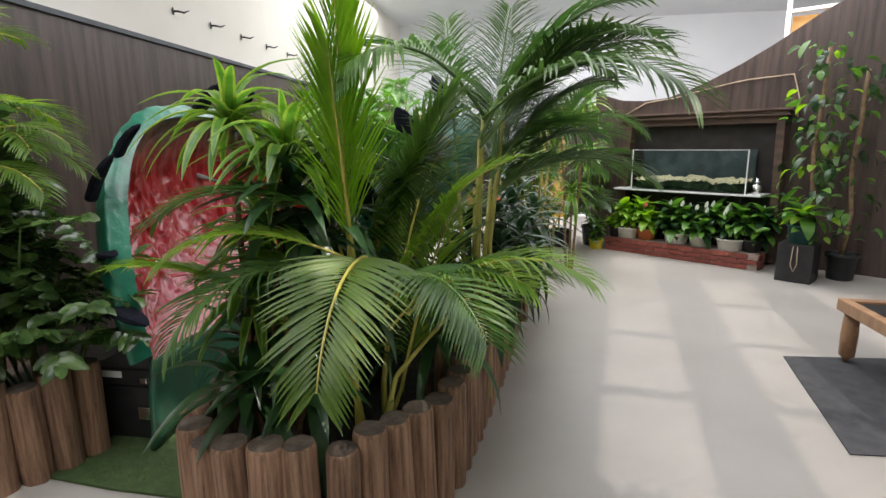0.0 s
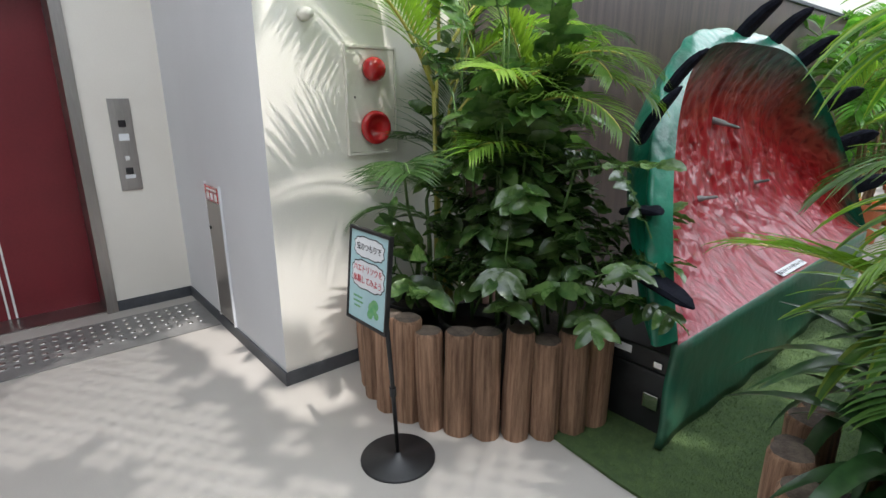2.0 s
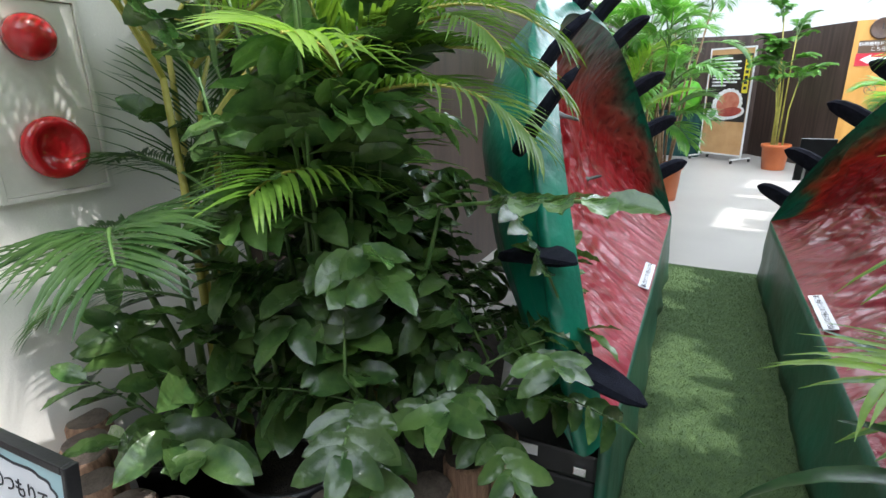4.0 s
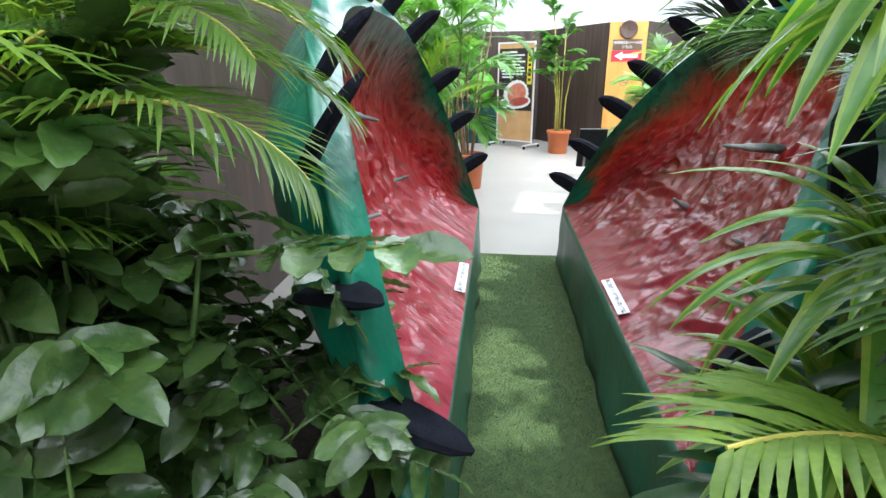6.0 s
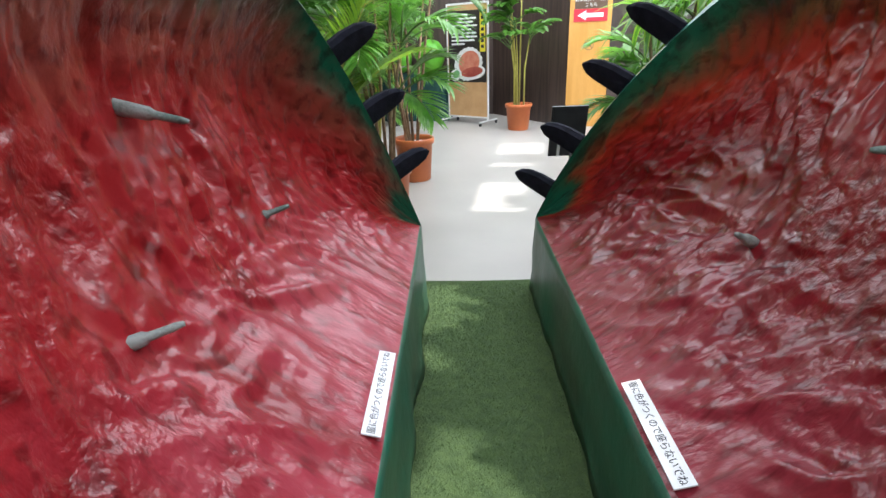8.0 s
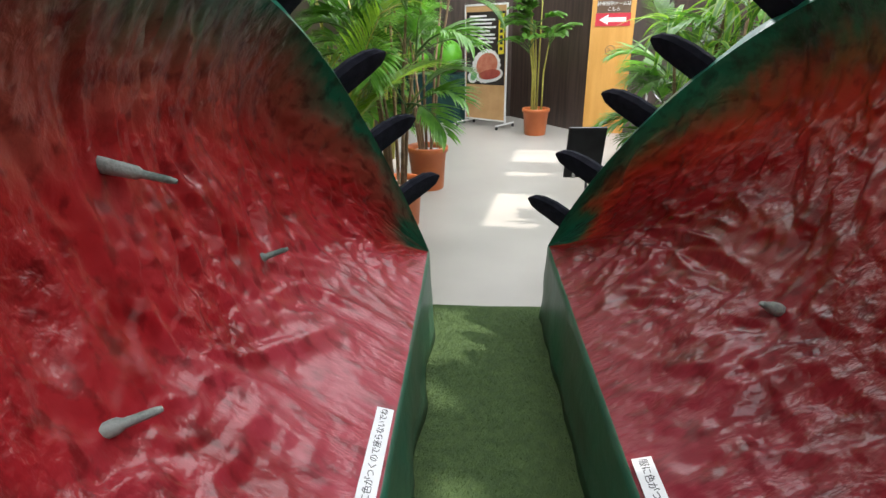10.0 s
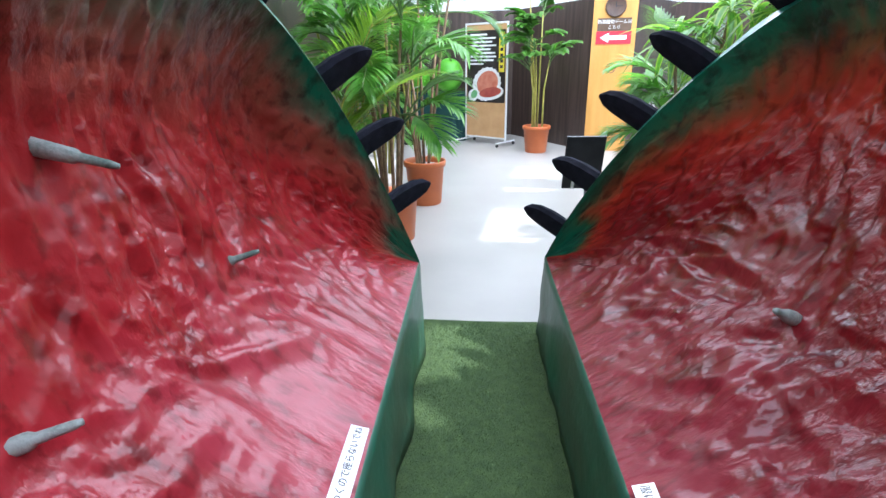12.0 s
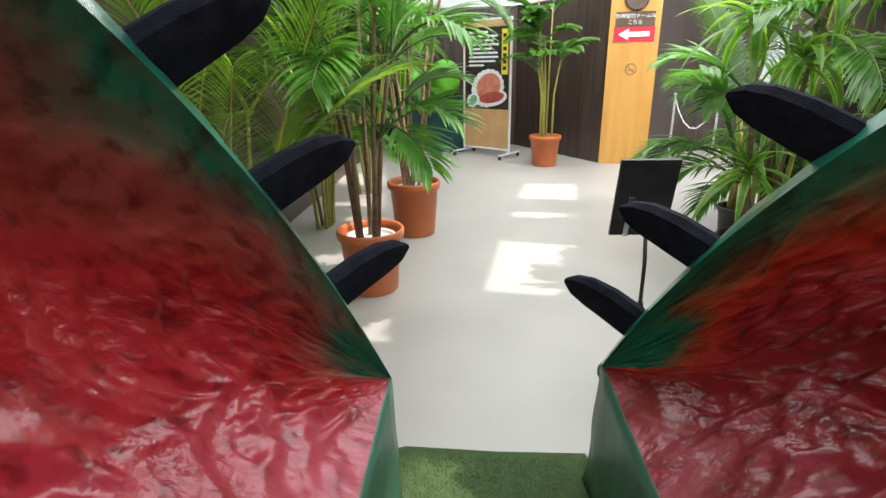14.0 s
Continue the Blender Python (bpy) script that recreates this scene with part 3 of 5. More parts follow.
log_bed("log_planter", [(-2.98, 2.16), (-2.78, 2.00), (-2.60, 1.91), (-2.42, 1.90), (-2.26, 1.94), (-2.10, 2.01), (-1.97, 2.11), (-1.86, 2.22), (-1.76, 2.36), (-1.76, 2.48)],
        "low planter edged with upright peeled log posts", 0.12, [(-1.85, 2.9), (-1.95, 3.8), (-2.75, 3.8), (-2.8, 3.0)])
log_bed("log_planter", [(-0.94, 2.30), (-0.97, 1.98), (-0.92, 1.78), (-0.74, 1.66), (-0.55, 1.62), (-0.36, 1.66), (-0.19, 1.80), (-0.06, 1.96), (0.04, 2.12), (0.13, 2.42), (0.30, 3.00), (0.46, 3.58), (0.76, 4.80), (0.86, 5.25), (0.75, 5.5), (0.5, 5.62)],
        "long planter edged with upright peeled log posts", 0.14, [(0.2, 5.3), (-0.3, 2.9)])

# artificial turf in the aisle
turf = thing("turf_strip", Matrix(), "green artificial turf laid between the trap lobes", "turf")
bm = bmesh.new()
outline = [(-1.86, 2.20), (-1.49, 2.10), (-1.13, 2.03), (-0.85, 1.98), (-0.55, 2.4), (-0.30, 5.45), (-0.62, 5.50), (-0.95, 5.57), (-1.30, 5.5), (-1.6, 3.2), (-1.75, 2.5)]
lo, hi = [bm.verts.new((x, y, 0.002)) for x, y in outline], [bm.verts.new((x, y, 0.016)) for x, y in outline]
bm.faces.new(hi)
for i in range(len(outline)):
    bm.faces.new((lo[i], lo[(i + 1) % len(outline)], hi[(i + 1) % len(outline)], hi[i]))
part("backing", bm, TURF, turf)
verts, faces = [], []
rnd = random.Random(3)
for _ in range(26000):
    q, w = 2.0 + 3.55 * rnd.random() ** 0.9, rnd.uniform(-0.44, 0.44)
    c = Vector((-0.98 + 0.158 * (q - 4.0) + w, q, 0.015))
    if q < 2.5:
        c.x += rnd.uniform(-0.65, 0.1)
    if c.x > -0.26 or c.y > 5.47 - (c.x + 0.62) * 0.19 or c.y < 2.02 + max(0, -(c.x + 1.1)) * 0.26:
        continue
    a, h = rnd.uniform(0, 6.28), rnd.uniform(0.006, 0.014)
    d, t = Vector((math.cos(a), math.sin(a), 0)) * 0.0022, Vector((rnd.gauss(0, 0.006), rnd.gauss(0, 0.006), h))
    n = len(verts)
    verts += [c - d, c + d, c + t]
    faces.append((n, n + 1, n + 2))
me = bpy.data.meshes.new("turf_nap")
me.from_pydata(verts, [], faces)
me.materials.append(GRASSBLADE)
tagged(link_mesh("turf_nap", me, turf), kind="stuff")


# the giant flytrap
def lobe_point(sgn, mid, tilt, a, top, depth, u, q, off=0.0):
    """A point of a lobe: u along the fold, q from the fold (0) to the rim (1), off outward from the inner skin."""
    e = max(0.0, 1 - abs(u / a) ** 4) ** 0.7 if sgn < 0 and u < 0 else max(0.0, 1 - abs(u / a) ** 2.9)
    h = top * e * q
    w = tilt[0] * h + tilt[1] * h * h + depth * (1 - abs(2 * q - 1) ** 2.6) * max(0.0, 1 - abs(u / a) ** 2.9) ** 0.8
    n = (E1 * sgn * 0.9 + E2 * (u / a) * 0.55 + Vector((0, 0, 1)) * (q * e - 0.45) * 0.7 * (0.3 + 0.7 * q)).normalized()
    return mid + E2 * u + E1 * sgn * w + Vector((0, 0, h)) + n * off


def lobe(name, sgn, mid, tilt, angles, label, hairs, tape_u):
    a, top, depth = 1.45, 1.25, 0.38
    mid = Vector(mid)
    trap = thing(name, Matrix.Translation((mid.x, mid.y, 0)), label, "flytrap model")
    inv = trap.matrix_basis.inverted()
    nu, nq = 270, 150

    def skin(off, crumple):
        grid = []
        for i in range(nu + 1):
            th = math.pi * i / nu
            u = -a * 0.999 * (0.45 * math.cos(th) + 0.55 * (1 - 2 * i / nu))
            col = []
            for j in range(nq + 1):
                q = j / nq
                p = lobe_point(sgn, mid, tilt, a, top, depth, u, q, off)
                if crumple:
                    fade = min(1, 7 * q, 8 * (1 - q)) * min(1, 5 * (1 - abs(u / a)))
                    wall = min(1.0, max(0.0, (q - 0.22) / 0.2))
                    g = min(q * 1.7, 0.55) + max(0.0, q * 1.7 - 0.55) * 0.42
                    wu = u + 0.22 * noise.noise(Vector((u * 1.6, g * 1.9, sgn * 4))) + 0.06 * noise.noise(Vector((u * 5, g * 5, 7))) + 0.3 * min(g, 0.6)

                    def folds(fu, fg, o):
                        v = noise.noise(Vector((wu * fu, g * fg, o + sgn)))
                        return 0.55 * v + 0.65 * max(0.0, 1 - abs(v) * 2.6) ** 1.5

                    patch = 0.3 + 0.8 * min(1, max(0, 0.5 + 1.6 * noise.noise(Vector((u * 2.1, g * 2.3, 11 + sgn)))))
                    choppy = 1.35 if sgn > 0 else 1.0
                    ridge = folds(5.2, 3.0 * choppy, 2.0) * 0.027 * (1 - 0.3 * wall) + folds(15.0, 5.5, 21.0) * 0.013 * wall + folds(10.5, 7.0 * choppy, 9.0) * 0.021 * patch * (1 + 0.2 * wall)
                    ridge += folds(22.0, 14.0 * choppy, 5.0) * 0.0105 * patch * (1 + 0.5 * wall) + noise.noise(Vector((u * 2.2, g * 2.0, 3 * sgn))) * 0.024
                    ridge *= fade
                    p = p - E1 * sgn * ridge * (0.35 + 0.6 * wall) + Vector((0, 0, ridge * (0.95 - 0.75 * wall)))
                else:
                    s = Vector((u * 2, q * 3, sgn * 5))
                    p = p + E1 * sgn * noise.noise(s * 2) * 0.02
                col.append(p)
            grid.append(col)
        return grid

    inner, outer = skin(0.0, True), skin(0.095, False)

    def sheet(name_, grid, material, flip, with_reach):
        bm = bmesh.new()
        lay, flat = bm.verts.layers.float.new("reach"), bm.verts.layers.float_vector.new("sheet")
        vs = []
        for i, col in enumerate(grid):
            row = []
            for j, p in enumerate(col):
                v = bm.verts.new(inv @ p)
                v[lay] = max(j / nq, min(1.0, max(0.0, (abs((p - mid).dot(E2)) / a - 0.62) / 0.32)) ** 1.1 * 0.98 * min(1, j / nq * 3.5)) if with_reach else 1
                v[flat] = ((p - mid).dot(E2), j / nq * 1.7, sgn * 3.0)
                row.append(v)
            vs.append(row)
        for i in range(nu):
            for j in range(nq):
                f = (vs[i][j], vs[i + 1][j], vs[i + 1][j + 1], vs[i][j + 1])
                bm.faces.new(f[::-1] if flip else f).smooth = True
        return part(name_, bm, material, trap)

    sheet("inner_skin", inner, LOBE if sgn < 0 else LOBE_EAST, sgn > 0, True)
    sheet("outer_shell", outer, TEAL, sgn < 0, False)

    # rolled rim that joins the outer shell to the inner skin
    bm = bmesh.new()
    last = None
    for k in range(13):
        t = k / 12
        row = []
        for i in range(nu + 1):
            o, n_ = outer[i][nq], inner[i][nq]
            swell = 0.056 + 0.012 * noise.noise(o * 5 + Vector((t * 2, 0, 0)))
            bulge = (o - mid - Vector((0, 0, 0.2))).normalized() * swell * math.sin(math.pi * t) ** 0.6
            lump = noise.noise(o * 14 + Vector((0, 0, t * 3))) * 0.012
            row.append(bm.verts.new(inv @ (o.lerp(n_, t) + bulge * (1 + lump * 20))))
        if last:
            for i in range(nu):
                f = (last[i], last[i + 1], row[i + 1], row[i])
                bm.faces.new(f[::-1] if sgn < 0 else f).smooth = True
        last = row
    part("rim", bm, TEAL, trap, "rounded glossy green rim")

    # skirt along the aisle and the dark plinth under the bowl
    bm = bmesh.new()
    rows = []
    for j in range(9):
        z = mid.z + 0.004 - (mid.z - 0.02) * j / 8
        row = []
        for i in range(41):
            u = -a * 0.999 + 2 * a * 0.999 * i / 40
            bow = noise.noise(Vector((u * 3.5, z * 5, sgn))) * 0.034 * (j / 8) + 0.02 * j / 8
            reach = -0.09 * (j / 8) * max(0.0, 1 - i / 6)
            row.append(bm.verts.new(inv @ (Vector((mid.x, mid.y, z)) + E2 * (u + reach) - E1 * sgn * bow)))
        rows.append(row)
    for j in range(8):
        for i in range(40):
            f = (rows[j][i], rows[j][i + 1], rows[j + 1][i + 1], rows[j + 1][i])
            bm.faces.new(f if sgn < 0 else f[::-1]).smooth = True
    ob = part("skirt", bm, TEALDULL, trap, "dull green skirt along the aisle")
    md = ob.modifiers.new("thick", "SOLIDIFY")
    md.thickness, md.offset = 0.03, 1
    m = inv @ Matrix.Translation((mid.x, mid.y, 0)) @ BLD
    x0, x1 = sorted((sgn * 0.06, sgn * 0.42))
    part("plinth", boxes((x0, x1, -1.0, 1.25, 0.02, 0.36), m=m, bevel=0.01), BLACKPLASTIC, trap, "black box under the lobe")

    # black felt teeth round the rim; an angle, or a root and a point
    for u in angles:
        root, point = u if isinstance(u, tuple) else (None, None)
        if root:
            u = -1.0
        p0 = lobe_point(sgn, mid, tilt, a, top, depth, u, 0.985, 0.05)
        tang = lobe_point(sgn, mid, tilt, a, top, depth, u + 0.03, 1.0) - lobe_point(sgn, mid, tilt, a, top, depth, u - 0.03, 1.0)
        tu, th = tang.dot(E2), tang.z
        radial = (E2 * -th + Vector((0, 0, 1)) * tu).normalized()
        d = radial * 0.72 - E1 * sgn * 0.75
        if u < -1.28:
            d = d - Vector((0, 0, 0.25))
        elif u < -0.3:
            d = Vector((0, 0, 0.75)) - E1 * sgn * 0.45 + radial * 0.35
            p0 = p0 + E1 * sgn * 0.05
        d.normalize()
        p0 = p0 + radial * 0.025
        side = radial.cross(d).normalized()
        length, width, thick = 0.27, 0.066, 0.03
        if root:
            p0, d = Vector(root), Vector(point) - Vector(root)
            length, width, thick = d.length, 0.034 if root[2] > 1.1 else 0.064, 0.02
            d.normalize()
            side = (E2 - d * d.dot(E2)).normalized()
        nrm = side.cross(d)
        bm = bmesh.new()
        rings = []
        for t, wv, hv in ((0.0, 0.9, 0.8), (0.05, 1.0, 1.0), (0.35, 0.98, 1.0), (0.65, 0.85, 0.9), (0.86, 0.58, 0.7), (1.0, 0.12, 0.25)):
            c = p0 + d * (t * length) + radial * 0.02 * math.sin(3 * max(t, 0))
            ring = []
            for sx, sy in ((-1, 0.15), (-0.8, 0.85), (0.0, 1.0), (0.8, 0.85), (1, 0.15), (0.85, -0.7), (-0.85, -0.7)):
                ring.append(bm.verts.new(inv @ (c + side * (sx * width * wv) + nrm * (sy * thick * hv))))
            rings.append(ring)
        for ra, rb in zip(rings, rings[1:]):
            for s in range(7):
                bm.faces.new((ra[s], ra[(s + 1) % 7], rb[(s + 1) % 7], rb[s]))
        bm.faces.new(rings[0][::-1])
        bm.faces.new(rings[-1])
        bmesh.ops.recalc_face_normals(bm, faces=bm.faces)
        part("tooth", bm, BLACKFELT, trap, "black felt tooth")

    # trigger hairs
    for base, tip in hairs:
        b, t = Vector(base), Vector(tip)
        bm = bmesh.new()
        tube(bm, [b - (t - b) * 0.6, b, b.lerp(t, 0.45), b.lerp(t, 0.52), b.lerp(t, 0.9), t], [0.02, 0.02, 0.017, 0.011, 0.009, 0.006], 8)
        bmesh.ops.transform(bm, matrix=inv, verts=bm.verts)
        smooth(part("trigger_hair", bm, HAIR, trap, "grey-green trigger hair"))

    # paper strip on the edge
    c = mid + E2 * tape_u + E1 * sgn * 0.035 + Vector((0, 0, 0.033))
    m = inv @ Matrix.Translation(c) @ BLD @ pose(0, 0, 0, 0, sgn * -14, 0)
    strip = part("paper_strip", boxes((-0.026, 0.026, -0.19, 0.19, -0.002, 0.002)), PAPER, trap, "white paper strip with black lettering")
    strip.matrix_basis = m
    words("lettering", "服に色がつくので座らないでね", 0.0265, pose(0, 0, 0.0025, 0, 0, 90 if sgn < 0 else -90), INK, strip)
    return trap


lobe("flytrap_lobe", -1, (-1.211, 3.905, 0.465), (0.27, 0.03), (1.31, 1.145, 0.95, 0.62, 0.24, -0.2, ((-1.725, 2.85, 1.46), (-1.577, 2.85, 1.63)), ((-1.742, 2.62, 1.255), (-1.587, 2.60, 1.478)), ((-1.75, 2.64, 0.96), (-1.56, 2.45, 1.00)), ((-1.60, 2.47, 0.735), (-1.37, 2.34, 0.69))),
     "giant papier-mache flytrap lobe, glossy red inside, teal outside", [((-1.80, 3.944, 1.30), (-1.643, 3.923, 1.261)), ((-1.66, 4.339, 0.875), (-1.515, 4.36, 0.915)), ((-1.772, 3.568, 0.867), (-1.631, 3.601, 0.898))], -0.06)
lobe("flytrap_lobe", 1, (-0.562, 3.885, 0.465), (0.30, 0.20), (1.385, 1.26, 1.085, 0.92, 0.68, 0.40, 0.1, -0.22, -0.55, -0.85, -1.1, -1.3),
     "giant papier-mache flytrap lobe, glossy red inside, green rim", [((-0.02, 3.531, 1.165), (-0.193, 3.542, 1.176)), ((-0.10, 3.93, 0.815), (-0.20, 3.88, 0.87)), ((-0.12, 3.22, 0.80), (-0.24, 3.306, 0.845))], -0.32)


# plants
def mesh_of(name, bm, *materials):
    me = bpy.data.meshes.new(name)
    bm.to_mesh(me)
    bm.free()
    for m in materials:
        me.materials.append(m)
    return me


def blade(bm, root, d, up, length, width, droop, seg=4, fold=0.25, margin=False, tip=0.02, belly=0.45):
    """One leaf: a folded strip that curves down towards its tip."""
    d, up = d.normalized(), (up - d * up.dot(d.normalized())).normalized()
    side = d.cross(up).normalized()
    rows, p, cur = [], Vector(root), d.copy()
    for i in range(seg + 1):
        t = i / seg
        w = width * 0.5 * math.sin(math.pi * t ** (math.log(0.5) / math.log(belly))) ** 0.72
        w = max(w, tip * width)
        lift = Vector((0, 0, 0)) + cur.cross(side).normalized() * -fold * w
        if margin:
            row = [p - side * w + lift, p - side * w * 0.55 + lift * 0.5, p, p + side * w * 0.55 + lift * 0.5, p + side * w + lift]
        else:
            row = [p - side * w + lift, p, p + side * w + lift]
        rows.append([bm.verts.new(v) for v in row])
        p = p + cur * (length / seg)
        cur = (cur - Vector((0, 0, droop / seg))).normalized()
    for a, b in zip(rows, rows[1:]):
        for k in range(len(a) - 1):
            f = bm.faces.new((a[k], a[k + 1], b[k + 1], b[k]))
            f.smooth = True
            if margin and k in (0, len(a) - 2):
                f.material_index = 1
    return bm


def frond_mesh(name, length, pairs, leaflet, width, arch, sag, material, stalk, seed, fan=0.9, bare=0.18):
    """A feather frond that grows along +x and up, with two rows of leaflets."""
    rnd = random.Random(seed)
    bm = bmesh.new()
    pts, p, d = [], Vector((0, 0, 0)), Vector((math.cos(arch), 0, math.sin(arch)))
    n = 24
    for i in range(n + 1):
        pts.append(p.copy())
        p = p + d * (length / n)
        d = (d - Vector((0, 0, sag / n * (0.4 + 1.2 * i / n)))).normalized()
    tube(bm, pts, [0.009 * (1 - 0.8 * i / n) + 0.0015 for i in range(n + 1)], 6)
    for f in bm.faces:
        f.material_index = 1
    for k in range(pairs):
        t = bare + (1 - bare) * (k + 0.5) / pairs
        i = min(n - 1, int(t * n))
        base = pts[i].lerp(pts[i + 1], t * n - i)
        d = (pts[i + 1] - pts[i]).normalized()
        size = leaflet * (0.55 + 0.75 * math.sin(math.pi * min(1, 0.2 + t * 0.78))) * rnd.uniform(0.9, 1.08)
        for s in (-1, 1):
            side = Vector((0, s, 0))
            dd = (side * fan + d * (0.45 + 0.8 * t) + Vector((0, 0, rnd.uniform(0.1, 0.32)))).normalized()
            blade(bm, base, dd, Vector((0, 0, 1)), size, width, rnd.uniform(0.5, 1.0), 4, 0.35, belly=0.3)
    return mesh_of(name, bm, material, stalk)


PALM_FRONDS = [frond_mesh("frond", 1.05, 36, 0.29, 0.018, radians(a), s, LEAF_PALM, STEM_YELLOW, k) for k, (a, s) in enumerate(((62, 1.2), (70, 1.6), (50, 1.5), (76, 0.9)))]
SHADED_FRONDS = [frond_mesh("frond", 1.0, 42, 0.30, 0.018, radians(a), s, LEAF_PALM_SHADED, STEM_GREEN, k + 9) for k, (a, s) in enumerate(((58, 1.4), (68, 1.8), (46, 1.5), (74, 1.2)))]
FAR_FRONDS = [frond_mesh("frond", 0.62, 17, 0.25, 0.027, radians(a), s, LEAF_MID, STEM_GREEN, k + 20, 0.7, 0.4) for k, (a, s) in enumerate(((55, 1.6), (30, 1.4), (70, 1.9)))]
SMALL_FRONDS = [frond_mesh("frond", 0.5, 8, 0.13, 0.075, radians(a), s, LEAF_MID, STEM_GREEN, k + 30, 0.9, 0.35) for k, (a, s) in enumerate(((50, 1.3), (65, 1.7)))]


def palm(name, place, label, fronds, spread, seed, canes=5, cane_h=(0.3, 0.8), lean=0.25, group="", extra=(), cane_mat=None):
    """A clump of canes, each with a few fronds. extra: fronds given by (cane top, azimuth, tilt, scale, kind)."""
    rnd = random.Random(seed)
    x, y, z = place
    ob = thing(name, Matrix.Translation(place), label, "plant", group)
    for c in range(canes):
        a, r = rnd.uniform(0, 6.28), rnd.uniform(0.02, 0.12)
        h = rnd.uniform(*cane_h)
        top = Vector((math.cos(a) * (r + lean * h), math.sin(a) * (r + lean * h), h))
        bm = tube(bmesh.new(), [(math.cos(a) * r, math.sin(a) * r, 0), top * 0.55 + Vector((0, 0, 0.02)), top], [0.016, 0.013, 0.009], 8)
        smooth(part("cane", bm, cane_mat or STEM_YELLOW, ob))
        for k in range(spread):
            az = math.degrees(a) + rnd.uniform(-110, 110)
            link_mesh("frond", fronds[rnd.randrange(len(fronds))], ob, "", pose(top.x, top.y, top.z - 0.02 * k, rnd.uniform(-14, 14), rnd.uniform(-12, 22), az) @ Matrix.Scale(rnd.uniform(0.72, 1.1), 4))
    for (tx, ty, tz), az, tilt, sc, kind in extra:
        link_mesh("frond", fronds[kind % len(fronds)], ob, "", pose(tx - x, ty - y, tz - z, 0, tilt, az) @ Matrix.Scale(sc, 4))
    return ob


def leaf_mesh(name, length, width, droop, material, fold=0.3, seg=5, margin=None, belly=0.42):
    bm = bmesh.new()
    blade(bm, (0, 0, 0), Vector((1, 0, 0.25)), Vector((0, 0, 1)), length, width, droop, seg, fold, margin is not None, belly=belly)
    return mesh_of(name, bm, material, *([margin] if margin else []))


def leaflet_mesh(length, width, droop, seed):
    """An oval leaflet with a sunken midrib, puckers between its veins and a wavy edge."""
    bm = bmesh.new()
    seg, rows = 9, []
    for i in range(seg + 1):
        t = i / seg
        w = max(0.03, math.sin(math.pi * t ** 0.86) ** 0.55) * width / 2 * (1 if t < 0.97 else 0.3)
        x, sink = length * t, -droop * length * t * t
        row = []
        for k, f in enumerate((-1, -0.55, 0, 0.55, 1)):
            lift = 0.30 * abs(f) * w + 0.0025 * math.sin(i * 2.1 + seed) * (abs(f) > 0.1) * (1.4 if abs(f) == 1 else -0.6)
            row.append(bm.verts.new((x - 0.10 * length * abs(f) * (1 - t), f * w, sink + lift)))
        rows.append(row)
    for a, b in zip(rows, rows[1:]):
        for k in range(4):
            bm.faces.new((a[k], b[k], b[k + 1], a[k + 1])).smooth = True
    return mesh_of("leaf", bm, LEAF_ZZ)


ZZ_LEAVES = [leaflet_mesh(0.130, 0.076, 0.2, 0), leaflet_mesh(0.115, 0.068, 0.1, 2), leaflet_mesh(0.14, 0.078, 0.32, 4)]
ZZ_SMALL = [leaflet_mesh(0.108, 0.056, 0.2, 1), leaflet_mesh(0.095, 0.050, 0.1, 3), leaflet_mesh(0.118, 0.060, 0.35, 5)]
STRAP = [leaf_mesh("leaf", 0.46, 0.062, 1.7, LEAF_STRAP, 0.3, 7, None, 0.3), leaf_mesh("leaf", 0.38, 0.066, 1.1, LEAF_STRAP, 0.35, 7, None, 0.3), leaf_mesh("leaf", 0.5, 0.058, 2.3, LEAF_STRAP, 0.3, 7, None, 0.3)]
STRIPED = [leaf_mesh("leaf", 0.44, 0.058, d, LEAF_MID, 0.28, 9, LEAF_LIME, 0.3) for d in (1.3, 1.9, 2.5)]
OVAL_DARK = [leaf_mesh("leaf", 0.24, 0.09, 1.9, LEAF_STRAP, 0.2, 6), leaf_mesh("leaf", 0.2, 0.08, 2.4, LEAF_PALM_SHADED, 0.2, 6), leaf_mesh("leaf", 0.22, 0.09, 1.2, LEAF_MID, 0.2, 5)]
OVAL = [leaf_mesh("leaf", 0.24, 0.12, 0.9, LEAF_MID, 0.2, 5), leaf_mesh("leaf", 0.2, 0.1, 1.4, LEAF_YELLOW, 0.2, 5), leaf_mesh("leaf", 0.28, 0.12, 1.8, LEAF_MID, 0.2, 5)]
LILY = [leaf_mesh("leaf", 0.20, 0.075, 1.4, LEAF_MID, 0.2, 5), leaf_mesh("leaf", 0.17, 0.07, 1.9, LEAF_STRAP, 0.2, 5)]
LIMEY = [leaf_mesh("leaf", 0.15, 0.07, 1.6, LEAF_YELLOW, 0.2, 4), leaf_mesh("leaf", 0.12, 0.06, 1.1, LEAF_YELLOW, 0.2, 4)]


def joined(bm, me, m):
    """Adds a leaf mesh to a joined foliage mesh."""
    vs = [bm.verts.new(m @ v.co) for v in me.vertices]
    for p in me.polygons:
        f = bm.faces.new([vs[i] for i in p.vertices])
        f.smooth, f.material_index = True, p.material_index
    return bm


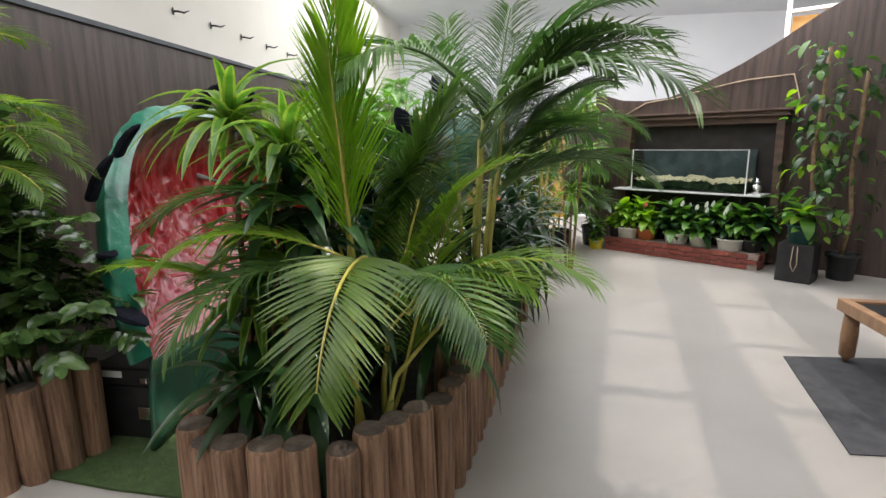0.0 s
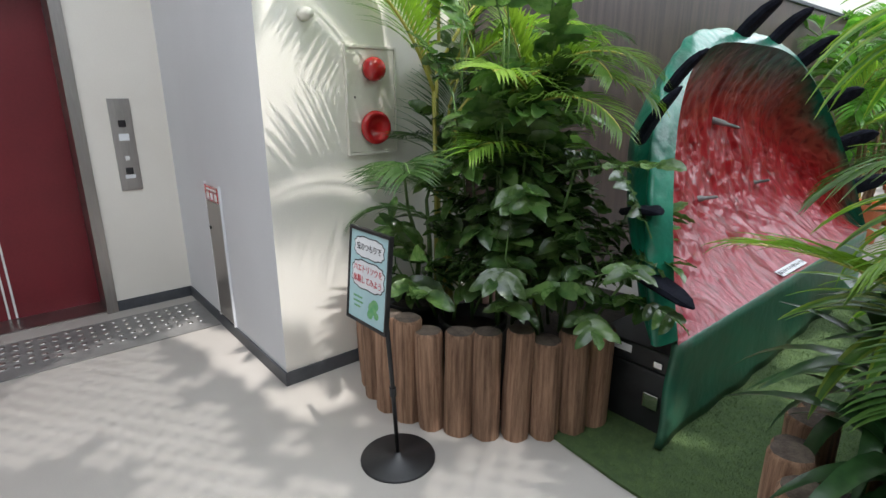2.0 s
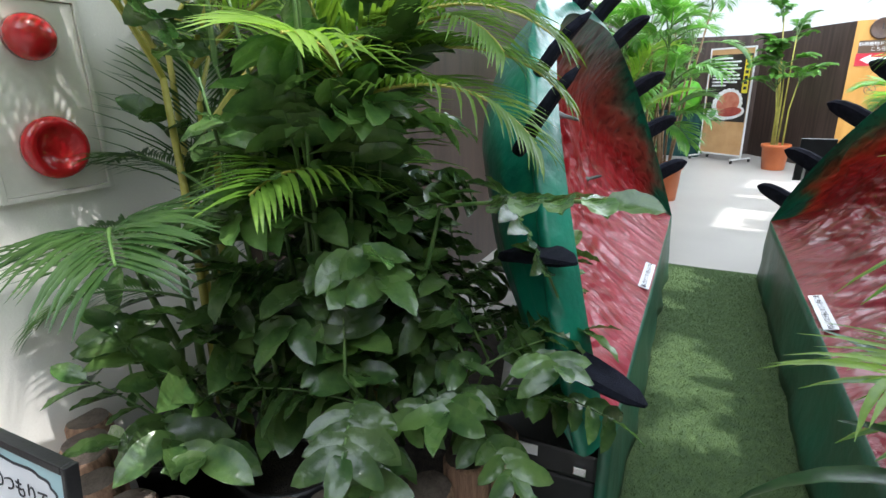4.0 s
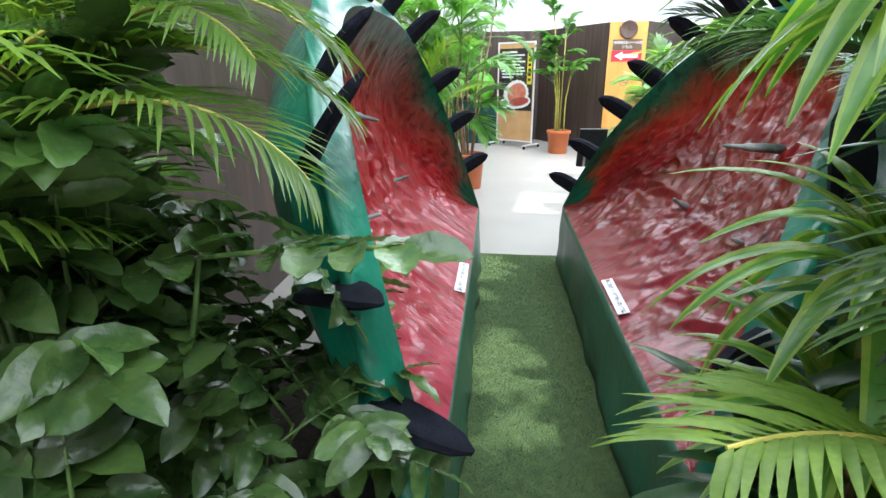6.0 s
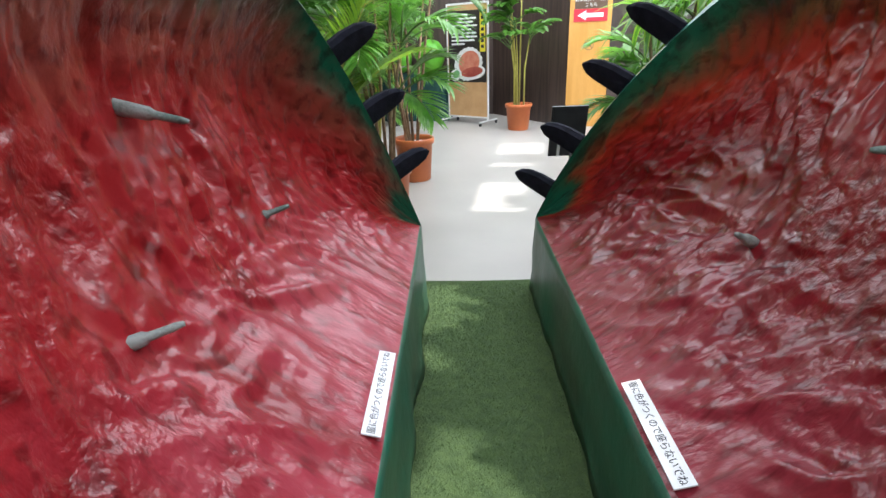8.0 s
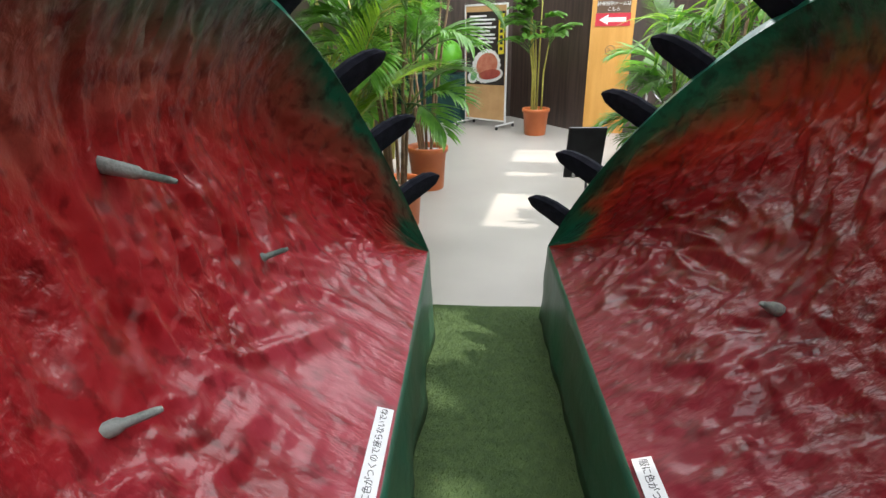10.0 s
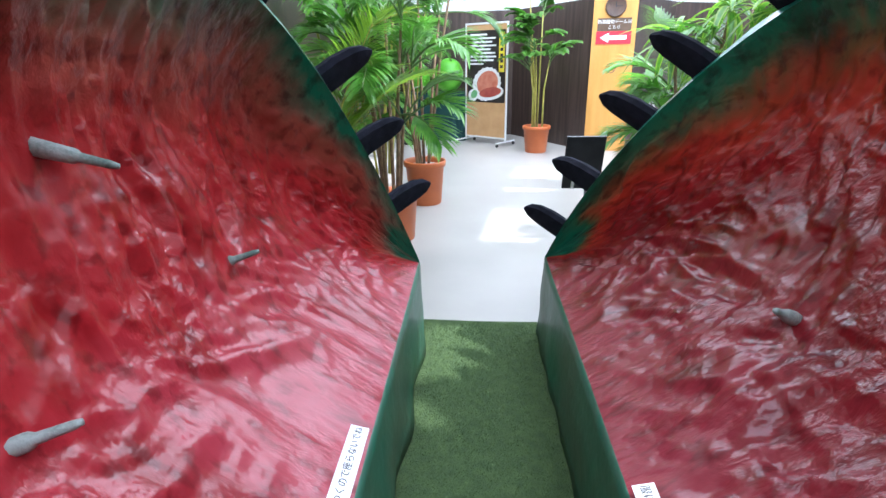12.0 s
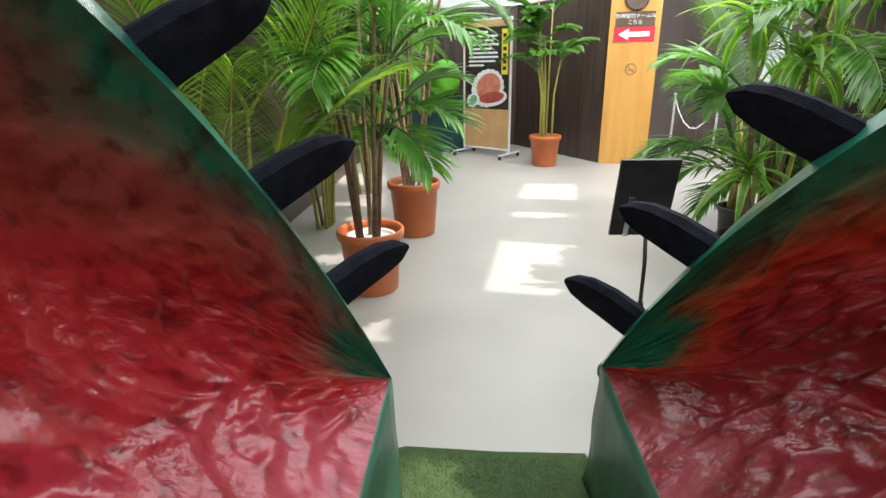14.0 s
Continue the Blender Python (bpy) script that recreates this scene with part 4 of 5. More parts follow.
def spray(base, d, length, sag, pairs, rnd, drop=(0.0, 0.45), face=0.75):
    """The line of one compound leaf and the poses of its paired leaflets."""
    pts, p, d = [], Vector(base), Vector(d).normalized()
    for i in range(9):
        pts.append(p.copy())
        p = p + d * (length / 8)
        d = (d - Vector((0, 0, sag / 8))).normalized()
    out = []
    for k in range(pairs * 2 + 1):
        t = min(1.0, 0.28 + 0.70 * (k // 2 + 0.5 + 0.25 * (k % 2)) / pairs)
        i = min(7, int(t * 8))
        at, d = pts[i].lerp(pts[i + 1], t * 8 - i), (pts[i + 1] - pts[i]).normalized()
        side = d.cross(Vector((0, 0, 1))).normalized() * (1 if k % 2 else -1)
        up = side.cross(d) if k % 2 else d.cross(side)
        x = d if k == pairs * 2 else (side * rnd.uniform(0.75, 0.95) + d * rnd.uniform(0.35, 0.65) - Vector((0, 0, rnd.uniform(*drop)))).normalized()
        z = up.normalized() if up.z > 0 else -up.normalized()
        z = z * rnd.uniform(0.5, 1.0) + Vector((d.x, d.y, 0)) * face + side * rnd.uniform(-0.2, 0.4) + Vector((rnd.gauss(0, 0.15), rnd.gauss(0, 0.15), 0))
        z = (z - x * z.dot(x)).normalized()
        y = z.cross(x)
        m = Matrix((x, y, z)).transposed().to_4x4()
        out.append(Matrix.Translation(at) @ m @ Matrix.Scale(rnd.uniform(0.75, 1.1), 4))
    return pts, out


def shrub(name, place, label, stems, height, radius, leaves, seed, single=300, sprays=5, pairs=4, lean=0.2, length=(0.26, 0.42), low=0.2):
    """Upright stems that carry compound leaves of paired glossy leaflets; the first ones leaf by leaf."""
    rnd = random.Random(seed)
    ob = thing(name, Matrix.Translation(place), label, "plant")
    count = 0
    for s in range(stems):
        a, r = rnd.uniform(0, 6.28), radius * math.sqrt(rnd.random())
        h = height * rnd.uniform(0.55, 1.05)
        out = Vector((math.cos(a), math.sin(a), 0))
        pts, p, d = [], out * r, (Vector((0, 0, 1)) + out * lean * rnd.uniform(0.3, 1.3)).normalized()
        n = 10
        for i in range(n + 1):
            pts.append(p.copy())
            p = p + d * (h / n)
            d = (d + out * 0.015).normalized()
        bm = tube(bmesh.new(), pts, [0.009 * (1 - 0.6 * i / n) for i in range(n + 1)], 6)
        rest, poses = bmesh.new(), []
        for k in range(sprays):
            t = low + (1 - low) * (k + rnd.uniform(0.3, 1.0)) / sprays
            i = min(n - 1, int(t * n))
            az = k * 2.4 + a + rnd.uniform(-0.5, 0.5)
            d = Vector((math.cos(az), math.sin(az), rnd.uniform(0.35, 1.3) if k < sprays - 1 else 2.5))
            line, ms = spray(pts[i].lerp(pts[i + 1], t * n - i), d, rnd.uniform(*length), rnd.uniform(0.2, 0.8), pairs, rnd)
            tube(bm, line, [0.0042 * (1 - 0.6 * q / 8) for q in range(9)], 5)
            poses += ms
        stalk = smooth(part("stalk", bm, STEM_GREEN, ob))
        for m in poses:
            me = leaves[rnd.randrange(len(leaves))]
            if count < single:
                link_mesh("leaf", me, stalk, "", m)
                count += 1
            else:
                joined(rest, me, m)
        if rest.faces:
            tagged(part("foliage", rest, LEAF_ZZ, stalk), kind="stuff")
        else:
            rest.free()
    return ob


def rosette(parent, at, leaves, count, rnd, tilt=(-10, 60), scale=(0.75, 1.1), lean=(0, 0)):
    for k in range(count):
        az = k * 137.5 + rnd.uniform(-15, 15)
        up = tilt[1] + (tilt[0] - tilt[1]) * (k / count) + rnd.uniform(-8, 8)
        link_mesh("leaf", leaves[rnd.randrange(len(leaves))], parent, "", pose(*at, 0, 0, 0) @ pose(0, 0, 0, lean[0], lean[1], 0) @ pose(0, 0, 0.05 * (1 - k / count), 0, -up, az) @ Matrix.Scale(rnd.uniform(*scale), 4))


def dracaena(place, label, heads, leaves, seed, count=22, group="", scale=(0.75, 1.1), tilt=(-15, 60), cane=STEM_BROWN):
    """Canes that end in rosettes of strap leaves."""
    rnd = random.Random(seed)
    ob = thing("dracaena", Matrix.Translation(place), label, "plant", group)
    for hx, hy, hz in heads:
        top = Vector((hx, hy, hz))
        stem = part("cane", tube(bmesh.new(), [(hx * 0.25, hy * 0.25, 0), top * 0.6, top], [0.017, 0.014, 0.011], 8), cane, ob)
        rosette(stem, top, leaves, count, rnd, tilt, scale)
    return ob


def pot(place, r, h, material, label, soil=True):
    ob = thing("plant_pot", Matrix.Translation(place), label, "plant pot")
    bm = lathe(bmesh.new(), [(r * 0.74, 0.0), (r * 0.78, 0.01), (r * 0.93, h * 0.86), (r * 1.02, h * 0.87), (r * 1.04, h * 0.97), (r * 1.0, h), (r * 0.93, h * 0.985), (r * 0.90, h * 0.9), (r * 0.86, h * 0.8)], 32)
    smooth(part("body", bm, material, ob))
    if soil:
        part("soil", lathe(bmesh.new(), [(r * 0.88, h * 0.805), (r * 0.6, h * 0.815), (0.01, h * 0.81)], 24), SOIL, ob)
    return ob


# the bed beside the lift: shrub, palms, black pots
pot((-2.30, 2.22, 0.121), 0.16, 0.32, BLACKPLASTIC, "black plastic nursery pot among the logs")
pot((-2.68, 2.22, 0.121), 0.16, 0.32, BLACKPLASTIC, "black plastic nursery pot with a paper tag")
shrub("glossy_shrub", (-2.30, 2.46, 0.38), "tall shrub with glossy dark green oval leaflets", 22, 1.34, 0.2, ZZ_LEAVES, 4, 300, 6, 4, 0.06, (0.18, 0.30))
shrub("glossy_shrub", (-1.98, 2.48, 0.34), "low arching shrub with glossy dark green leaflets", 12, 0.66, 0.18, ZZ_SMALL, 8, 200, 5, 5, 0.42, (0.26, 0.38), 0.35)
shrub("glossy_shrub", (-2.48, 2.24, 0.38), "low bushy shrub with glossy green leaflets over the pots", 6, 0.34, 0.14, ZZ_LEAVES, 18, 120, 3, 3, 0.4, (0.2, 0.3), 0.3)
branch = thing("leafy_branch", Matrix.Translation((-2.0, 2.38, 0.6)), "arching branch of large glossy leaflets", "plant")
line, ms = spray((0.12, -0.05, 0.56), (0.36, -0.15, 0.08), 0.42, 0.12, 4, random.Random(3), (-0.12, 0.02), 0.0)
smooth(part("stalk", tube(bmesh.new(), [(0, 0, 0), (0.03, -0.01, 0.25), (0.09, -0.04, 0.44), *line], [0.008, 0.007, 0.006] + [0.0045] * 9, 6), STEM_GREEN, branch))
for k, m in enumerate(ms):
    link_mesh("leaf", ZZ_LEAVES[k % 2], branch, "", m @ Matrix.Scale(1.0, 4))
palm("areca_palm", (-2.68, 2.36, 0.38), "areca palm with feathery dark green fronds by the cream wall", SHADED_FRONDS, 1, 5, 4, (0.3, 0.55), 0.06, cane_mat=STEM_GREEN,
     extra=[((-2.60, 2.34, 0.95), 190, 14, 0.5, 6), ((-2.56, 2.36, 1.16), 176, 16, 0.5, 6), ((-2.54, 2.42, 1.5), 130, -14, 0.8, 3), ((-2.30, 2.55, 1.56), 5, 22, 0.5, 0),
            ((-2.62, 2.30, 0.85), 206, 26, 0.48, 6)])
palm("areca_palm", (-2.72, 2.46, 0.13), "tall areca palm with sunlit yellow-green fronds in the corner", PALM_FRONDS, 1, 25, 4, (1.1, 1.5), 0.03,
     extra=[((-2.74, 2.42, 1.55), 258, -4, 0.95, 0), ((-2.74, 2.40, 1.6), 250, -16, 0.75, 3), ((-2.70, 2.5, 1.5), 40, -6, 0.85, 0),
            ((-2.68, 2.5, 1.5), 10, 8, 0.75, 2), ((-2.72, 2.46, 1.7), 90, -14, 0.9, 3)])
palm("areca_palm", (-2.35, 2.85, 0.12), "areca palm with arching fronds behind the shrub", PALM_FRONDS, 1, 15, 3, (0.7, 0.95), 0.05,
     extra=[((-2.22, 2.38, 1.42), 2, 24, 0.62, 2), ((-2.20, 2.34, 1.36), -16, 27, 0.6, 2), ((-2.26, 2.42, 1.46), -6, 18, 0.66, 2), ((-2.12, 2.52, 1.5), -34, 24, 0.5, 2)])

# the long bed: palms, dracaenas, dark strap leaves
palm("areca_palm", (-0.28, 2.02, 0.15), "areca palm with bright arching fronds and yellow stalks", PALM_FRONDS + SHADED_FRONDS, 1, 31, 5, (0.3, 0.6), 0.15,
     extra=[((-0.33, 1.80, 1.12), 196, 22, 0.6, 2), ((-0.24, 1.74, 1.14), 266, 40, 0.68, 2), ((-0.36, 1.84, 1.0), 176, 20, 0.55, 2), ((-0.16, 1.86, 0.95), 60, -8, 0.7, 0), ((-0.12, 1.84, 0.9), 330, 6, 0.7, 2), ((-0.22, 1.95, 0.85), -10, -6, 0.75, 0), ((-0.2, 1.95, 0.8), -40, 0, 0.7, 2),
            ((-0.28, 2.05, 0.9), 20, -12, 0.8, 1), ((-0.35, 2.0, 0.95), 150, -12, 0.8, 0), ((-0.38, 1.88, 1.08), 222, 34, 0.66, 6), ((-0.30, 1.92, 1.2), 188, 14, 0.75, 6), ((-0.2, 1.9, 1.0), 300, 20, 0.7, 6)])
young = thing("palm_spear", Matrix.Translation((-0.33, 1.90, 0.15)), "young upright palm frond with folded lime leaflets", "plant")
smooth(part("cane", tube(bmesh.new(), [(0, 0, 0), (0.0, -0.01, 0.5), (0.0, -0.02, 0.92)], [0.014, 0.011, 0.008], 8), STEM_YELLOW, young))
SPEAR = [frond_mesh("frond", 0.95, 40, 0.32, 0.020, radians(84), 0.35, LEAF_YELLOW, STEM_YELLOW, 77, 0.30, 0.16)]
link_mesh("frond", SPEAR[0], young, "", pose(0, -0.02, 0.90, 0, -4, 262))
link_mesh("frond", SPEAR[0], young, "", pose(0.02, -0.02, 0.88, 10, 8, 300) @ Matrix.Scale(0.85, 4))
palm("areca_palm", (0.17, 2.62, 0.15), "tall areca palm with dark feathery fronds", SHADED_FRONDS, 3, 47, 8, (0.8, 1.6), 0.05)
palm("areca_palm", (0.74, 4.25, 0.15), "tall areca palm with dense feathery fronds", SHADED_FRONDS, 2, 52, 5, (0.8, 1.7), 0.06)
dracaena((-0.78, 2.03, 0.15), "dracaena with lime-edged strap leaves on thin canes", [(-0.02, 0.04, 1.42), (0.05, 0.12, 0.98), (0.0, 0.1, 0.70), (0.2, 0.0, 1.3)], STRIPED, 6, 38, scale=(0.65, 1.0))
dracaena((-0.66, 1.92, 0.15), "dark green strap-leaved plant behind the logs", [(-0.08, -0.02, 0.38), (0.14, 0.02, 0.42), (0.02, 0.2, 0.62), (-0.14, 0.2, 0.5), (0.05, 0.14, 0.86), (0.2, 0.12, 1.0), (0.26, 0.2, 0.78), (0.1, 0.06, 1.12)], STRAP, 7, 24, tilt=(-40, 60))
for k, (x, y) in enumerate(((-0.02, 2.35), (0.28, 2.85), (0.48, 3.35), (0.66, 3.9), (0.78, 4.45), (0.84, 4.95))):
    dracaena((x, y, 0.15), "dark green strap-leaved plant behind the logs", [(0.0, 0.0, 0.45), (0.05, 0.15, 0.7), (-0.12, 0.05, 0.85)], STRAP, 20 + k, 18, tilt=(-40, 60))
plant = thing("broad_leaf_plant", Matrix.Translation((0.55, 5.0, 0.15)), "broad-leaved plant leaning over the log edge", "plant")
rosette(plant, (0.2, 0.1, 0.30), OVAL, 12, random.Random(2), (-20, 50), (1.0, 1.6))


# near things
stand = thing("sign_stand", Matrix.Translation((-2.25, 1.66, 0)), "black sign stand with a framed pale blue notice", "sign")


def sign_stand(stand, facing, front):
    smooth(part("base", lathe(bmesh.new(), [(0.155, 0.0), (0.155, 0.006), (0.148, 0.011), (0.02, 0.014), (0.014, 0.03)], 36), BLACKPLASTIC, stand))
    m = pose(0, 0, 0, 0, 0, facing)
    smooth(part("rod", tube(bmesh.new(), [m @ Vector((0, 0, 0.01)), m @ (Vector((0.052, -0.055, 0.42)) if front else Vector((0, -0.01, 0.55))), m @ (Vector((0.10, -0.105, 0.70)) if front else Vector((0, -0.04, 0.68)))], 0.0085, 10), BLACKPLASTIC, stand))
    part("collar", tube(bmesh.new(), [m @ (Vector((0.041, -0.043, 0.33)) if front else Vector((0, -0.006, 0.33))), m @ (Vector((0.046, -0.048, 0.37)) if front else Vector((0, -0.007, 0.37)))], 0.013, 12), BLACKPLASTIC, stand)
    tilt = m @ (pose(0.03, -0.125, 0.825, -6, 0, 0) @ Matrix.Diagonal((0.86, 1, 1, 1)) if front else pose(0.02, -0.055, 0.825, -14, 0, 0) @ Matrix.Diagonal((0.82, 1, 1, 1)))
    brace = part("bracket", boxes((0.055, 0.085, 0.012, 0.03, -0.17, 0.02), m=tilt, bevel=0.003), CHROME, stand)
    fr = part("frame", boxes((-0.145, -0.135, -0.008, 0.010, -0.175, 0.175), (0.135, 0.145, -0.008, 0.010, -0.175, 0.175), (-0.135, 0.135, -0.008, 0.010, 0.163, 0.175), (-0.135, 0.135, -0.008, 0.010, -0.175, -0.163), bevel=0.002), BLACKPLASTIC, stand)
    fr.matrix_basis = tilt
    part("back", boxes((-0.135, 0.135, 0.003, 0.011, -0.163, 0.163)), BLACKPLASTIC, fr)
    if not front:
        return
    sheet = part("notice", boxes((-0.135, 0.135, -0.003, 0.001, -0.163, 0.163)), PAPERBLUE, fr, "pale blue notice with clouds and lettering")

    def cloud(cx, cz, w, h):
        bm = bmesh.new()
        vs = []
        for k in range(64):
            a = 2 * math.pi * k / 64
            r = 1 + 0.09 * abs(math.sin(a * 6))
            vs.append(bm.verts.new((cx + w * r * math.copysign(abs(math.cos(a)) ** 0.6, math.cos(a)), -0.0036, cz + h * r * math.copysign(abs(math.sin(a)) ** 0.6, math.sin(a)))))
        f = bm.faces.new(vs)
        g = bmesh.ops.extrude_face_region(bm, geom=[f])
        bmesh.ops.translate(bm, vec=(0, 0.0005, 0), verts=[v for v in g["geom"] if isinstance(v, bmesh.types.BMVert)])
        return bm

    part("cloud_edge", cloud(0, 0.108, 0.103, 0.037), INK, sheet)
    part("cloud_edge", cloud(0, 0.008, 0.113, 0.051), INK, sheet)
    up = part("cloud", cloud(0, 0.108, 0.099, 0.033), PAPER, sheet)
    up.location.y = -0.0006
    lo = part("cloud", cloud(0, 0.008, 0.109, 0.047), PAPER, sheet)
    lo.location.y = -0.0006
    words("lettering", "虫のつもりで", 0.030, pose(0, -0.0052, 0.108, 90, 0, 0), INK, sheet)
    words("lettering", "ハエトリソウを", 0.030, pose(0, -0.0052, 0.029, 90, 0, 0), INKRED, sheet)
    words("lettering", "体験してみよう", 0.030, pose(0, -0.0052, -0.012, 90, 0, 0), INKRED, sheet)
    part("caption", boxes((-0.10, -0.035, -0.004, -0.003, -0.082, -0.076), (-0.10, -0.03, -0.004, -0.003, -0.10, -0.094), (-0.09, -0.045, -0.004, -0.003, -0.118, -0.112)), INKGREEN, sheet)
    bm = bmesh.new()
    for dx, dz, rr in ((0.045, -0.10, 0.03), (0.06, -0.085, 0.026), (0.03, -0.125, 0.02), (0.075, -0.12, 0.017)):
        vs = [bm.verts.new((dx + rr * math.cos(a * 0.524), -0.0042 - dx * 0.002, dz + rr * 0.8 * math.sin(a * 0.524))) for a in range(12)]
        bm.faces.new(vs)
    part("drawing", bm, INKGREEN, sheet, "small green plant drawing")


sign_stand(stand, -8, True)
stand2 = thing("sign_stand", Matrix.Translation((0.10, 5.93, 0)), "black sign stand seen from its plain back", "sign")
sign_stand(stand2, 172, False)

case = thing("hard_case", pose(-1.62, 2.52, 0, 0, 0, -YAW), "black hard case with steel latches under the lobe", "case")
part("body", boxes((-0.20, 0.155, 0, 0.9, 0.0, 0.30), bevel=0.012), BLACKPLASTIC, case)
part("lid", boxes((-0.205, 0.16, -0.004, 0.904, 0.304, 0.40), bevel=0.012), BLACKPLASTIC, case)
part("latch", boxes((0.06, 0.13, -0.02, 0.0, 0.13, 0.20), bevel=0.004), CHROME, case, "steel latch")
part("latch", boxes((0.09, 0.13, -0.02, 0.0, 0.33, 0.36), bevel=0.004), CHROME, case, "steel latch")
part("label", boxes((-0.14, -0.02, -0.0065, -0.004, 0.35, 0.385)), INKWHITE, case, "white maker's plate")

# pegs on the upper wall
bm = bmesh.new()
tube(bm, [(0.0, 0, 0), (0.05, 0, 0.0), (0.10, 0, -0.01), (0.15, 0, 0.01)], [0.011, 0.01, 0.009, 0.004], 8)
box(bm, 0, 0.012, -0.018, 0.018, -0.03, 0.03)
PEG = mesh_of("peg", bm, BLACKPLASTIC)
for k in range(9):
    peg = thing("wall_peg", BLD @ pose(WA + 0.003, 3.0 + 0.62 * k, 2.78, 0, 0, 25), "short dark peg on the cream upper wall", "peg", "row of wall pegs")
    link_mesh("arm", PEG, peg)

# far end: panelling, orange column, board, draped table
def wall_run(name, pts, h, material, label, thick=0.06):
    bm = bmesh.new()
    for (x0, y0), (x1, y1) in zip(pts, pts[1:]):
        d = Vector((x1 - x0, y1 - y0, 0))
        m = Matrix.Translation((x0, y0, 0)) @ Matrix.Rotation(math.atan2(d.y, d.x), 4, "Z")
        box(bm, 0, d.length, 0, thick, 0, h, m=m)
    return setting(name, bm, material, label, "wall panelling", Matrix())


wall_run("far_panelling", [(-1.2, 13.75), (1.28, 13.25), (2.03, 11.19)], 2.27, BROWNWOOD, "dark brown wood-grain panelling at the far end")
wall_run("far_panelling_side", [(2.63, 10.98), (3.7, 11.9), (5.0, 12.2)], 2.27, BROWNWOOD, "dark brown wood-grain panelling beside the orange board")
wall_run("orange_board", [(2.02, 11.17), (2.62, 10.965)], 2.27, ORANGEPANEL, "upright orange wood board in the panelling")
OB = Matrix.Translation((2.32, 11.07, 0)) @ Matrix.Rotation(math.atan2(-0.205, 0.6), 4, "Z")
guide = thing("direction_sign", OB @ pose(0, -0.003, 1.80), "brown and red direction sign with a white arrow", "sign")
part("brown_plate", boxes((-0.245, 0.245, -0.008, 0, 0.0, 0.18)), surf("brown_plate", (0.10, 0.06, 0.035), (0.13, 0.08, 0.05), 9, 0.4, 0), guide)
part("red_plate", boxes((-0.255, 0.255, -0.009, 0, -0.185, -0.003)), INKRED, guide)
words("lettering", "熱帯植物ドームは", 0.062, pose(0, -0.0095, 0.125, 90, 0, 0), INKWHITE, guide)
words("lettering", "こちら", 0.062, pose(0, -0.0095, 0.05, 90, 0, 0), INKWHITE, guide)
bm = bmesh.new()
vs = [bm.verts.new((x, -0.0105, z - 0.094)) for x, z in ((-0.2, 0), (-0.07, 0.07), (-0.07, 0.03), (0.19, 0.03), (0.19, -0.03), (-0.07, -0.03), (-0.07, -0.07))]
bm.faces.new(vs)
part("arrow", bm, INKWHITE, guide, "white arrow")
smoke = thing("no_smoking_sign", OB @ pose(0, -0.003, 1.27), "round dark no-smoking symbol", "sign")
bm = bmesh.new()
for k in range(32):
    a, b = 2 * math.pi * k / 32, 2 * math.pi * (k + 1) / 32
    bm.faces.new([bm.verts.new((r * math.cos(t), -0.003, r * math.sin(t))) for r, t in ((0.075, a), (0.075, b), (0.064, b), (0.064, a))])
box(bm, -0.066, 0.066, -0.004, -0.002, -0.005, 0.005, m=pose(0, 0, 0, 0, 40, 0))
box(bm, -0.045, 0.045, -0.003, -0.002, -0.016, -0.004)
part("symbol", bm, STEM_BROWN, smoke)
clock = thing("wall_clock", OB @ pose(0, -0.002, 2.14) @ pose(0, 0, 0, 90, 0, 0), "round wall clock with a brown rim", "clock")
smooth(part("rim", lathe(bmesh.new(), [(0.15, 0), (0.15, 0.03), (0.14, 0.04), (0.125, 0.03)], 36), AGEDWOOD, clock))
part("face", lathe(bmesh.new(), [(0.126, 0.028), (0.01, 0.029)], 36), PAPER, clock)
part("hour_pointer", boxes((-0.006, 0.006, -0.01, 0.065, 0.031, 0.033)), INK, clock)
part("minute_pointer", boxes((-0.01, 0.095, -0.004, 0.004, 0.034, 0.036)), INK, clock)

BRD = Matrix.Translation((0.565, 12.14, 0)) @ Matrix.Rotation(math.atan2(-0.63, 0.60), 4, "Z")
board = thing("notice_board", BRD, "wheeled notice board with a dark poster on tan hardboard", "notice board")
part("frame", boxes((-0.44, -0.415, -0.015, 0.015, 0.08, 2.0), (0.415, 0.44, -0.015, 0.015, 0.08, 2.0), (-0.415, 0.415, -0.015, 0.015, 1.97, 2.0), (-0.415, 0.415, -0.015, 0.015, 0.11, 0.135), bevel=0.004), WHITEFRAME, board)
part("hardboard", boxes((-0.415, 0.415, -0.006, 0.006, 0.135, 1.97)), TAN, board)
for x in (-0.43, 0.43):
    leg = part("foot", boxes((x - 0.014, x + 0.014, -0.28, 0.28, 0.06, 0.085), bevel=0.005), WHITEFRAME, board)
    for y in (-0.25, 0.25):
        part("caster", lathe(bmesh.new(), [(0.028, -0.012), (0.03, 0), (0.028, 0.012)], 14, (0, 0, 0), pose(x, y, 0.03, 0, 90, 0)), BLACKPLASTIC, leg)
poster = part("poster", boxes((-0.40, 0.40, -0.0105, -0.0065, 0.72, 1.88)), surf("dark_poster", (0.025, 0.02, 0.018), (0.04, 0.034, 0.03), 9, 0.35, 0), board, "dark poster with white text and a trap picture")
for k in range(9):
    w = (0.20, 0.30, 0.26, 0.31, 0.24, 0.30, 0.31, 0.28, 0.16)[k]
    part("text_bar", boxes((-0.33, -0.33 + w * 1.75, -0.0125, -0.0105, 1.80 - k * 0.058, 1.828 - k * 0.058)), INKWHITE, poster)
part("yellow_band", boxes((0.27, 0.38, -0.0125, -0.0105, 1.22, 1.84)), YELLOW, poster)
